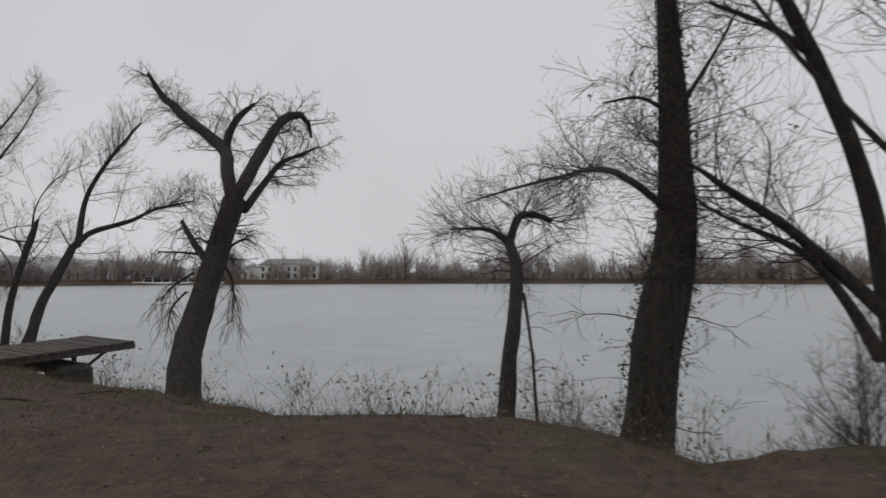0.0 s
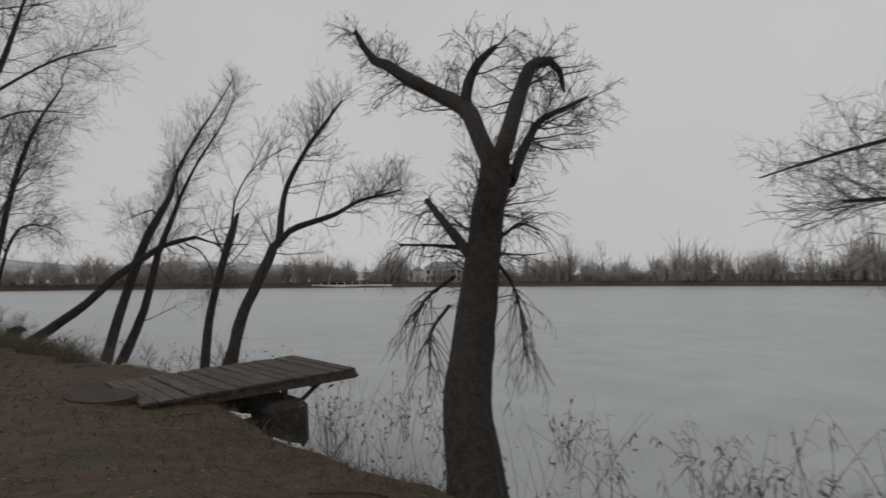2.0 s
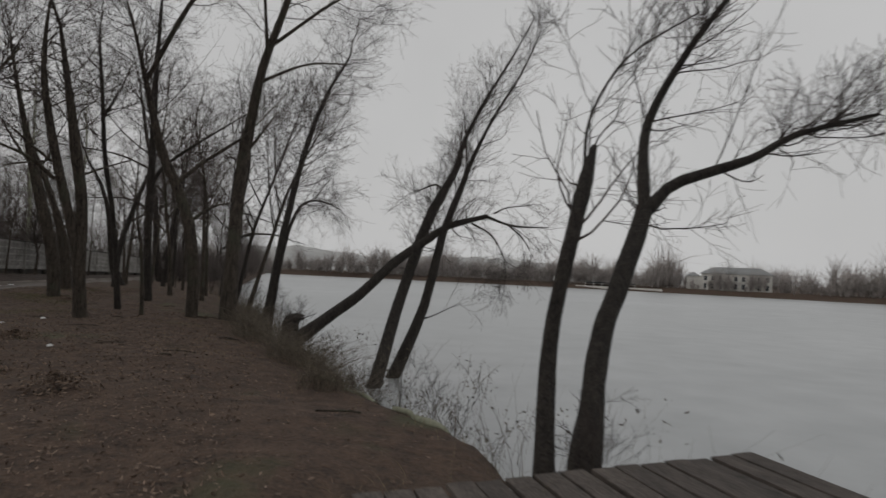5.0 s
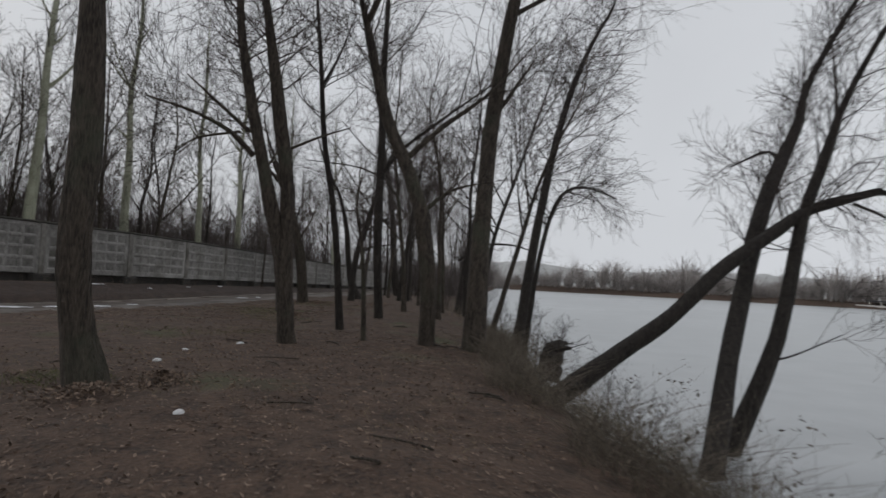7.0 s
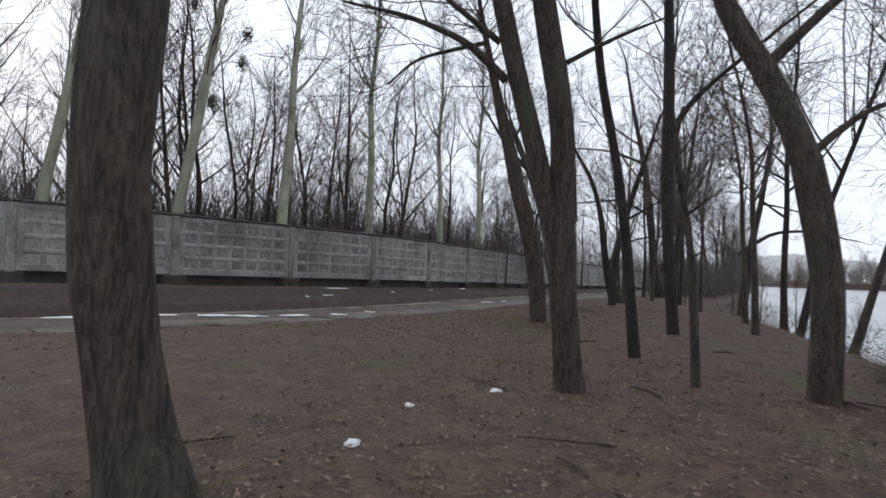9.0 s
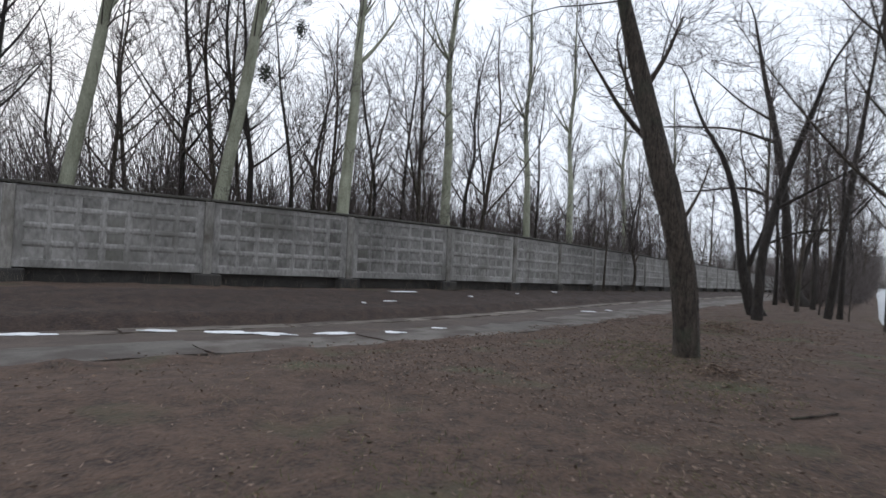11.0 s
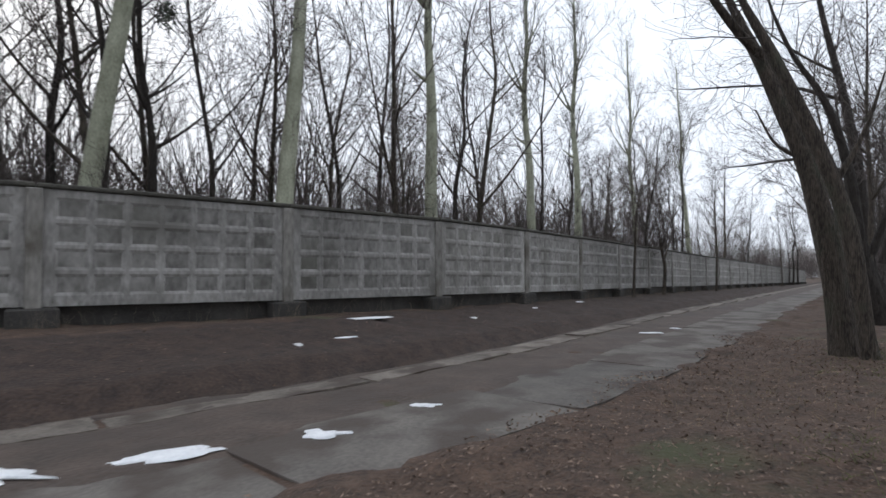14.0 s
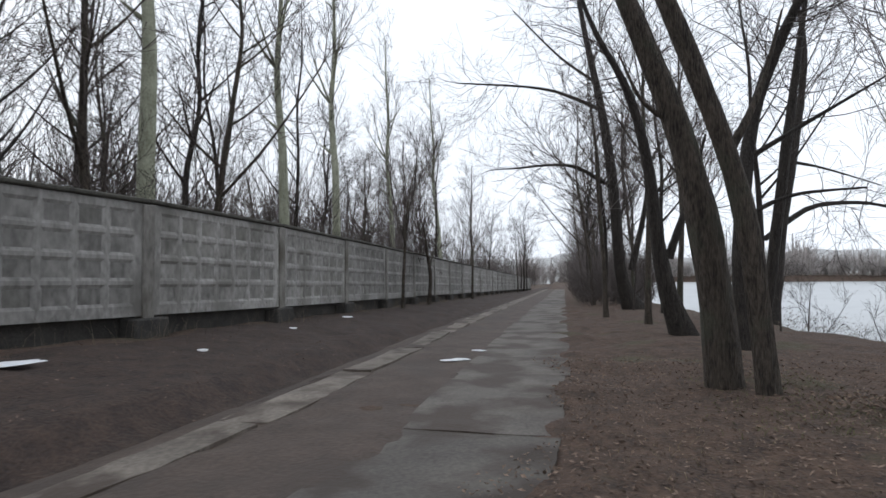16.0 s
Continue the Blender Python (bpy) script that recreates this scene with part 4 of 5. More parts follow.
tree("fallen_leaning_tree", TREES["leaning"], "low dark tree leaning far out with drooping branch ends", M_BARK, 18, (60, 360, 1100), 1.1, 0.0, 0.06, (20, 70), 0.6, blunt=(0,))
tree("old_tree", TREES["big"], "stout brown tree with deeply ridged bark beside the path", M_BARK_BROWN, 19, (70, 420, 1200), 2.0, 0.05, 0.0, (30, 75), 0.7, flare=0.25)
tree("twin_trunk_tree", TREES["fork"], "brown tree dividing low into two upright trunks", M_BARK_BROWN, 20, (80, 480, 1500), 1.4, 0.05, 0.0, (30, 75), 0.95, blunt=(0,))
tree("young_tree", TREES["thin1"], "thin straight bare young tree", M_BARK, 21, (50, 300, 900), 1.2, 0.06, 0.0, (35, 75), 0.5)
tree("sapling", TREES["sap"], "thin brown sapling in the leaf litter", M_BARK_BROWN, 22, (14, 60, 150), 0.7, 0.08, 0.0, (30, 65), 0.4)
tree("young_tree", TREES["mid1"], "slim dark tree with one long rising limb", M_BARK, 23, (70, 420, 1300), 1.5, 0.06, 0.0, (30, 75), 0.45)
tree("bent_tree", TREES["bent"], "dark brown tree bending over with a rising side limb", M_BARK_BROWN, 24, (100, 600, 1800), 1.6, 0.06, 0.0, (30, 75), 0.55)
tree("old_tree", TREES["thick"], "straight thick grey-brown trunk at the bank's edge", M_BARK_BROWN, 25, (95, 580, 1700), 1.7, 0.05, 0.0, (30, 75), 0.6)
tree("bank_tree", TREES["lean2"], "slim dark tree leaning from the bank towards the ice", M_BARK, 26, (95, 620, 1800), 1.6, 0.02, 0.0, (35, 80), 0.4)
tree("bank_tree", TREES["droop"], "thin stem curving over in an arch above the ice", M_BARK, 27, (40, 260, 800), 1.2, 0.0, 0.05, (25, 70), 0.55)
tree("young_tree", TREES["back1"], "slim bare tree deep in the grove", M_BARK, 28, (40, 200, 500), 2.2, 0.05, 0.0, (30, 70), 0.4)
tree("roadside_tree", TREES["roadtree"], "leaning brown tree with a long forked limb beside the track", M_BARK_BROWN, 29, (80, 480, 1600), 1.2, 0.05, 0.02, (30, 80), 0.6)
tree("roadside_tree", TREES["pairL"], "thick leaning trunk of a pair beside the track", M_BARK_BROWN, 30, (30, 170, 500), 1.1, 0.05, 0.02, (30, 80), 0.6)
tree("roadside_tree", TREES["pairR"], "slimmer leaning trunk of a pair beside the track", M_BARK_BROWN, 31, (36, 200, 600), 1.1, 0.05, 0.02, (30, 80), 0.6)
tree("roadside_tree", TREES["third"], "dark tree curving away from the track behind the leaning pair", M_BARK, 36, (50, 280, 800), 1.3, 0.04, 0.02, (30, 80), 0.5)
tree("roadside_tree", TREES["row1"], "bent dark tree with a swollen foot between track and lake", M_BARK, 32, (50, 280, 800), 1.5, 0.05, 0.02, (30, 80), 0.45)
tree("roadside_tree", TREES["row2"], "bare tree stretching long limbs over the track", M_BARK, 33, (70, 400, 1100), 1.9, 0.03, 0.02, (30, 80), 0.4, low=0.0045)
tree("bank_tree", TREES["row3"], "slim tree with one long arching limb over the lake", M_BARK, 34, (36, 190, 480), 1.6, 0.04, 0.03, (30, 80), 0.4, low=0.004)


# ---- woods: templates repeated with turns and sizes ----
def stem(rng, height, radius, lean, limbs, reach, bend=0.35, first=0.3):
    """A trunk and rising limbs, as lists of (x, y, z, r) from the foot up."""
    n = 7
    drift = np.cumsum(rng.normal(size=(n, 2)) * bend * height / 40, 0)
    trunk = []
    for k in range(n):
        u = k / (n - 1)
        trunk.append((lean[0] * u * height + drift[k, 0] * u, lean[1] * u * height + drift[k, 1] * u, u * height - 0.12, radius * (1 - 0.86 * u ** 0.9)))
    out = [trunk]
    s = smooth_limb(trunk, 30)
    for k in range(limbs):
        u = first + (0.92 - first) * (k + rng.random()) / limbs
        p = s[int(u * 29)]
        az, up = rng.uniform(0, 6.28), rng.uniform(0.7, 1.5)
        long = reach * (1.15 - u) * rng.uniform(0.35, 1.35)
        limb = [(p[0], p[1], p[2], p[3] * 0.55)]
        for t in (0.35, 0.7, 1.0):
            limb.append((p[0] + math.cos(az) * long * t, p[1] + math.sin(az) * long * t, p[2] + long * up * t * (0.75 + 0.35 * t), p[3] * 0.55 * (1.05 - 0.9 * t)))
        out.append(limb)
    return out


def template(name, seed, height, radius, lean, limbs, reach, label, bark, twigs, length, spread=(20, 55), rise=0.09, low=0.008, first=0.3, twig_mat=None, bend=0.35):
    rng = np.random.default_rng(seed)
    return tree(name, stem(rng, height, radius, lean, limbs, reach, bend, first), label, bark, seed, twigs, length, rise, 0.0, spread, 0.3, low=low, twig_mat=twig_mat, flare=0.2, bury=False, detail=((5, 3), (4, 3), (3, 3)))


def plant(ob, x, y, turn, size, group, tilt=0):
    c = copy_thing(ob, pose(x, y, ground_at(x, y) - 0.06, -tilt, 0, 0) @ pose(0, 0, 0, 0, 0, turn) @ Matrix.Diagonal((size, size, size, 1)))
    return tagged(c, group=group)


wood = [template("woodland_tree", 50 + k, h, r, (0.01, 0.02), n, reach, "tall slim bare woodland tree with dark rising branches", M_BARK if k % 2 else M_BARK_BROWN, (60, 260, 360), 1.4, (25, 60), low=0.006, twig_mat=M_TWIG if k % 2 else M_TWIG_HAZED, bend=1.1)
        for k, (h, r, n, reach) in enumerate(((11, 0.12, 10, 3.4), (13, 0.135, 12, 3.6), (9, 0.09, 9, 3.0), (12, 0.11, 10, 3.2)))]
poplar = [template("poplar", 60 + k, 19, 0.24, lean, 8, 2.6, "tall poplar with a pale greenish trunk and upright branches", M_POPLAR, (60, 260, 400), 1.9, (15, 35), 0.2, 0.0065, 0.4, M_TWIG)
          for k, lean in enumerate(((-0.095, 0.095), (-0.14, -0.1), (-0.19, -0.1)))]
bushy = [template("shrub_tree", 70 + k, 4.2, 0.06, (0.05, 0.05), 6, 1.9, "thin many-stemmed bare bush", M_TWIG, (36, 180, 320), 1.0, (20, 55), 0.1, 0.004, 0.08) for k in range(2)]

rng = np.random.default_rng(77)
# the first of each kind stands in the wood itself
for ob, (x, y) in zip(wood + poplar + bushy, ((-19.2, -13.6), (-33, -13.5), (-25.6, -13.2), (-39, -12.4), (-18.05, -12.5), (-27.6, -10.7), (-21.6, -10.8), (-38, -10.6), (-12, -15.2))):
    ob.matrix_basis = pose(x, y, ground_at(x, y) - 0.06)
    tagged(ob, group="woods behind the fence")
for x, y, k, s in ((-14.7, -14.7, 0, 0.95), (-36.5, -11.6, 1, 0.95), (-44, -12.5, 1, 1.05), (-9.2, -16.5, 0, 0.9), (-56, -13, 1, 1.0), (-70, -12.5, 1, 1.1), (-5.5, -19.5, 1, 0.9)):
    plant(poplar[k], x, y, rng.uniform(-12, 12), s, "woods behind the fence")
for k in range(84):
    x = rng.uniform(-95, 6)
    back = along(FENCE, x)
    y = back - 1.8 - 22 * rng.random() ** 1.1
    plant(wood[rng.integers(4)], x, y, rng.uniform(0, 360), rng.uniform(0.75, 1.15), "woods behind the fence")
for k in range(26):
    x = rng.uniform(-80, 2)
    plant(bushy[rng.integers(2)], x, along(FENCE, x) - rng.uniform(1.6, 5), rng.uniform(0, 360), rng.uniform(0.6, 1.1), "bushes behind the fence")
for x, y, k, s in ((-20.6, -14.0, 1, 0.95), (-22.2, -16.5, 0, 1.05), (-21.4, -12.9, 3, 0.85), (-24.2, -15.0, 2, 1.1), (-18.9, -15.5, 1, 1.0), (-27.5, -14.6, 3, 1.0)):
    plant(wood[k], x, y, rng.uniform(0, 360), s, "woods behind the fence")
# a many-limbed tree beside the start of the walk
g = np.random.default_rng(7)
tree("bank_tree", [[(16.08 + x, 14.45 + y, z - 0.5, r) for x, y, z, r in limb] for limb in stem(g, 9.5, 0.12, (0.0, 0.03), 12, 3.4, 0.6, 0.34)],
     "dark many-limbed bare tree at the water's edge", M_BARK, 37, (150, 900, 2600), 1.3, 0.05, 0.02, (25, 70), 0.3)
# the strip between track and lake
for x, y, k, s in ((-31.5, 0.2, 0, 0.8), (-34.5, -0.6, 2, 0.9), (-37, 1.4, 1, 0.75), (-39.5, -0.3, 3, 0.8), (-42, 1.0, 2, 0.9), (-44.5, -0.5, 0, 0.85), (-46.5, 0.8, 1, 0.8), (-50, -0.6, 3, 0.9), (-55, 0.2, 2, 1.0), (-62, -0.4, 0, 0.9), (-36, -7.2, 2, 0.7), (-52, -7.2, 0, 0.7)):
    plant(wood[k], x, y, rng.uniform(0, 360), s, "trees along the track")
for k in range(16):
    x = rng.uniform(-75, -30)
    plant(bushy[k % 2], x, rng.uniform(0.4, 3.0), rng.uniform(0, 360), rng.uniform(0.3, 0.7), "bushes along the track")
for k in range(22):
    x = rng.uniform(-110, -46)
    y = rng.uniform(-0.2, 3.0) if rng.random() < 0.75 else rng.uniform(-7.6, -6.9)
    plant(wood[rng.integers(4)], x, y, rng.uniform(0, 360), rng.uniform(0.75, 1.1), "trees along the track")
for x, y, k, s in ((-18.5, 5.6, 2, 0.9), (-20.5, 4.2, 0, 0.8), (-22.5, 5.3, 2, 0.9), (-26.5, 3.8, 2, 0.8), 
                   (-31, 2.6, 3, 0.8), (-34, 2.2, 2, 0.9), (-21.6, 6.2, 1, 0.7), (-33, 1.2, 0, 0.75)):
    plant(wood[k], x, y, rng.uniform(0, 360), s, "trees in the grove")
for x, y, k, s, tilt in ((-17.8, 7.2, 2, 1.0, 13), (-21.8, 6.5, 3, 0.9, 11)):
    plant(wood[k], x, y, rng.uniform(0, 360), s, "trees in the grove", tilt)
for x, y, s in ((-15.0, 8.3, 0.45), (-8.7, 9.0, 0.4), (-3.4, 10.0, 0.4), (-6.2, 9.6, 0.35), (0.9, 10.7, 0.4), (5.2, 10.4, 0.3), (9.6, 11.2, 0.22), (11.2, 12.2, 0.24), (16.3, 13.0, 0.6), (15.9, 13.7, 0.55), (15.2, 13.6, 0.4), (16.6, 13.9, 0.6), (15.47, 13.02, 0.34), (15.26, 13.72, 0.3), (12.6, 12.9, 0.26), (11.84, 12.90, 0.45), (12.06, 13.10, 0.50), (12.41, 12.70, 0.50), (12.49, 13.30, 0.55), (11.48, 13.30, 0.36), (12.12, 13.60, 0.50),
                (12.23, 13.20, 0.38), (12.64, 13.00, 0.42), (12.67, 13.40, 0.42), (11.78, 13.60, 0.36), (15.38, 13.00, 0.36), (15.53, 12.80, 0.40), (15.64, 13.10, 0.42), (15.24, 13.30, 0.28), (15.46, 13.40, 0.40), (15.60, 12.60, 0.36),
                (-26.5, 5.6, 0.5), (-29.8, 4.8, 0.5), (-33.5, 4.4, 0.55), (-23.0, 6.5, 0.5), (-19.0, 7.5, 0.45), (-2.0, 10.2, 0.35), (7.0, 10.9, 0.2), (-11.5, 8.6, 0.4)):
    plant(bushy[rng.integers(2)], x, y, rng.uniform(0, 360), s, "bushes on the bank")
# a small leaning tree against the fence, and mistletoe
tree("young_tree", [[(-41.0, -7.4, 0.15, 0.09), (-41.1, -7.35, 1.3, 0.08), (-40.8, -7.4, 2.2, 0.06), (-40.3, -7.4, 3.1, 0.03)], [(-41.0, -7.37, 1.7, 0.05), (-41.8, -7.3, 2.6, 0.03), (-42.1, -7.2, 3.3, 0.015)]],
     "small crooked reddish-brown tree by the fence", M_BARK_BROWN, 90, (30, 160, 300), 0.9, 0.04, 0.0, (30, 75), 0.4, low=0.006)


def leaf_cloud(name, centres, size, material, seed, flat=0.0):
    """Many small folded leaves, each a pair of quads, at the given centres (N, 3)."""
    rng = np.random.default_rng(seed)
    c = np.asarray(centres, float)
    n = len(c)
    a = rng.normal(size=(n, 3))
    a[:, 2] *= 1 - flat
    a /= np.linalg.norm(a, axis=1, keepdims=True)
    b = rng.normal(size=(n, 3))
    b[:, 2] *= 1 - flat
    b -= (a * b).sum(1, keepdims=True) * a
    b /= np.linalg.norm(b, axis=1, keepdims=True)
    up = np.cross(a, b)
    s = rng.uniform(*size, n)[:, None]
    w = s * rng.uniform(0.3, 0.5, n)[:, None]
    fold = up * w * rng.uniform(0.1, 0.7, n)[:, None]
    v = np.stack([c - a * s, c - b * w + fold, c + a * s, c + b * w + fold], 1).reshape(-1, 3)
    k = np.arange(n)[:, None] * 4
    return mesh_np(name, v, np.vstack([k + [0, 1, 2], k + [0, 2, 3]]), material, False)


# ivy on the thick trunk
rng = np.random.default_rng(21)
s = smooth_limb(TREES["ivy"][0], 60)
pick = s[rng.integers(2, 60, 2600)]
az = rng.uniform(0, 6.28, 2600)
out = pick[:, 3] * rng.uniform(0.95, 1.35, 2600)
cl = np.stack([pick[:, 0] + np.cos(az) * out, pick[:, 1] + np.sin(az) * out, pick[:, 2] + rng.normal(size=2600) * 0.06], 1) - np.array(TREES["ivy"][0][0][:3])
hang = np.vstack([smooth_limb(limb, 30)[8:, :3] for limb in TREES["ivy"][1:]])
hang = np.vstack([hang, s[6:40, :3] + rng.normal(size=(34, 3)) * 0.45])
spot = hang[rng.integers(0, len(hang), 64)] + rng.normal(size=(64, 3)) * 0.25
spot = np.repeat(spot, 9, 0) + rng.normal(size=(64 * 9, 3)) * 0.06 - np.array(TREES["ivy"][0][0][:3])
attach("withered_leaves", leaf_cloud("withered_leaves", spot, (0.02, 0.05), M_IVY, 5), ivy, "dark withered leaf tufts on the twigs")
attach("ivy", leaf_cloud("ivy", cl, (0.02, 0.05), M_IVY, 4), ivy, "dark green ivy leaves")
wood_spots = ((-19.6, -13.5, 11.0), (-22.27, -13.5, 10.8), (-22.0, -13.5, 9.5), (-20.5, -13.4, 7.4))
for x, y, z in wood_spots:
    d = rng.normal(size=(260, 3))
    d = d / np.linalg.norm(d, axis=1, keepdims=True) * rng.random((260, 1)) ** 0.6 * np.array([0.26, 0.26, 0.4])
    ob = new("mistletoe", leaf_cloud("mistletoe", d, (0.03, 0.07), M_IVY, 8))
    ob.location = (x, y, z)
    tagged(ob, "round dark mistletoe clump in a bare crown", "mistletoe", "mistletoe")

# ---- litter of leaves, grass, reeds ----
rng = np.random.default_rng(31)


def scatter(count, x0, x1, y0, y1, keep):
    x, y = rng.uniform(x0, x1, count), rng.uniform(y0, y1, count)
    ok = keep(x, y)
    x, y = x[ok], y[ok]
    return np.array([(a, b, ground_at(a, b)) for a, b in zip(x, y)])


def on_land(x, y):
    v = y - along(ROAD, x)
    return (along(SHORE, x) - y > 0.15) & ((v > 1.35 + 0.35 * np.sin(x * 1.7) * np.sin(x * 0.6 + 1)) | ((v < -2.0) & (rng.random(len(x)) < 0.35)))


pts = np.vstack([scatter(42000, -26, 17, -10, 11.5, on_land), scatter(14000, -12, 3, 2.5, 8.0, on_land), scatter(14000, -25, -12, -2.4, 3, on_land)])
over = pts[:, 1] - along(ROAD, pts[:, 0])
pts[:, 2] = np.where((over > 0) & (over < 1.75), np.maximum(pts[:, 2], fall(pts[:, 0]) + 0.055), pts[:, 2]) + rng.uniform(0.006, 0.022, len(pts))
tagged(new("leaf_litter", leaf_cloud("leaf_litter", pts, (0.011, 0.03), M_LEAF, 41, 0.75)), "fallen brown and tan leaves scattered over the soil", "leaves", kind="stuff")


def blades(name, feet, height, width, material, lean, n=4):
    k = len(feet)
    h = rng.uniform(*height, k)[:, None]
    d = rng.normal(size=(k, 3)) * lean
    d[:, 2] = 0
    t = np.linspace(0, 1, n)
    p = np.asarray(feet)[:, None, :] + np.stack([np.zeros_like(t), np.zeros_like(t), t], 1)[None] * h[:, None, :] + d[:, None, :] * (t ** 1.8)[None, :, None] * h[:, None, :]
    r = rng.uniform(*width, k)[:, None] * np.linspace(1, 0.25, n)[None]
    v, q = tubes(p, r, 3)
    return new(name, mesh_np(name, v, q, material))


feet = scatter(26000, -30, 18, 2.0, 13.5, lambda x, y: (np.abs(along(SHORE, x) - y - 0.1) < rng.exponential(0.35, len(x))) & (rng.random(len(x)) < 0.9))
tagged(blades("bank_grass", feet, (0.06, 0.3), (0.0015, 0.0035), M_GRASS, 0.6), "dry straw-coloured grass along the bank's edge", "grass", kind="stuff")
feet = scatter(22000, -24, 16, -1.5, 10, lambda x, y: on_land(x, y) & (np.array([noise.noise((a * 0.5, b * 0.5, 3)) for a, b in zip(x, y)]) > 0.18))
tagged(blades("short_grass", feet, (0.02, 0.08), (0.0015, 0.003), M_GRASS, 0.9), "thin tufts of short winter grass", "grass", kind="stuff")
# green tufts and moss at the feet of trees and by the track
P = [scatter(n, x - r, x + r, y - r, y + r, lambda a, b, x=x, y=y, r=r: on_land(a, b) & (np.hypot(a - x, b - y) < r * rng.random(len(a)) ** 0.6)) for x, y, r, n in
     ((-5.7, 3.3, 0.6, 1500), (-10.2, 1.6, 1.3, 900), (-17.3, 0.8, 1.3, 2600), (-15.8, 1.2, 1.0, 1500), (-21.5, 0.5, 1.3, 1300), (-14.2, 2.3, 1.0, 900), (-10.9, 3.0, 0.8, 600), (-23.2, 0.3, 0.9, 700))]
tagged(blades("mossy_grass", np.vstack(P), (0.012, 0.05), (0.002, 0.004), M_MOSS, 0.9), "patches of moss and short green grass", "moss", kind="stuff")
feet = scatter(26000, 2, 18, 7.2, 12.2, lambda x, y: (along(SHORE, x) - y < rng.exponential(0.9, len(x))) & (along(SHORE, x) - y > -0.25))
tagged(blades("bank_turf", feet[:9000], (0.03, 0.13), (0.002, 0.0045), M_TURF, 0.9), "shaggy brown winter turf on the brow of the bank", "grass", kind="stuff")
# brush and matted grass on the brow of the bank
feet = scatter(30000, -14, -2, 6.5, 10.2, lambda x, y: (np.abs(along(SHORE, x) - y - 0.25) < 0.45 + 0.25 * np.sin(x * 2.3)))
tagged(blades("bank_brush", feet[:5200], (0.15, 0.5), (0.002, 0.0045), M_REED, 0.8, 5), "matted dry brush and dead stalks on the brow of the bank", "brush", kind="stuff")
x = np.r_[rng.uniform(-12, 17, 520), rng.uniform(9, 14, 180), rng.uniform(-40, -20, 1000)]
y = along(SHORE, x) + rng.uniform(0.5, 2.6, len(x))
tagged(blades("reeds", np.stack([x, y, np.full(len(x), WATER - 0.05)], 1), (0.6, 1.6), (0.002, 0.005), M_REED, 0.35, 6), "sparse dry reeds and stalks standing in the ice", "reeds", kind="stuff")
c = np.stack([x, y, WATER + rng.uniform(0.35, 1.3, len(x))], 1)[rng.random(len(x)) < 0.35]
c = np.repeat(c, 5, 0) + rng.normal(size=(len(c) * 5, 3)) * 0.12
tagged(new("reed_leaves", leaf_cloud("reed_leaves", c, (0.02, 0.05), M_REED, 17)), "withered leaves hanging on the stalks", "reeds", kind="stuff")
feet = np.array([(a, b, ground_at(a, b)) for a in np.arange(-60, 0, 0.09) for b in [float(along(FENCE, a)) + rng.uniform(0.15, 0.9)] if rng.random() < 0.8])
more = np.array([(p[0] + rng.normal() * 0.3, p[1] + 0.2 + abs(rng.normal()) * 0.25, 0) for p in stops[10:] for _ in range(26)])
more[:, 2] = [ground_at(a, b) for a, b in more[:, :2]]
feet = np.vstack([feet, more])
tagged(blades("fence_weeds", feet, (0.1, 0.5), (0.002, 0.004), M_REED, 0.4), "dry weeds at the foot of the fence", "weeds", kind="stuff")


# ---- remains of snow, logs, litter ----
def blob(name, x, y, sx, sy, turn, label, category, group, height=0.03, z=None, material=None, seed=0):
    r = np.random.default_rng(seed)
    bm = bmesh.new()
    n = 26
    rad = 1 + np.convolve(r.normal(size=n + 8) * 0.55, np.ones(3) / 3, "valid")[:n] + r.normal(size=n) * 0.1
    rad = np.clip(rad, 0.35, 1.9)
    rings = []
    for f, h in ((1.0, -0.3), (0.93, 0.7), (0.6, 0.9), (0.25, 1.0)):
        rings.append([bm.verts.new((math.cos(k * 2 * math.pi / n) * rad[k] * f * sx, math.sin(k * 2 * math.pi / n) * (1 - 0.55 * abs(math.cos(k * 2 * math.pi / n)) ** 3) * rad[k] * f * sy, height * h * r.uniform(0.85, 1.1))) for k in range(n)])
    for lo_, hi_ in zip(rings, rings[1:]):
        for k in range(n):
            bm.faces.new((lo_[k - 1], lo_[k], hi_[k], hi_[k - 1]))
    bm.faces.new(rings[-1])
    me_ = plain_mesh(name, bm, material or M_SNOW)
    for poly in me_.polygons:
        poly.use_smooth = True
    ob = new(name, me_)
    ob.matrix_basis = pose(x, y, ground_at(x, y) - 0.004 if z is None else z, 0, 0, turn)
    return tagged(ob, label, category, group)


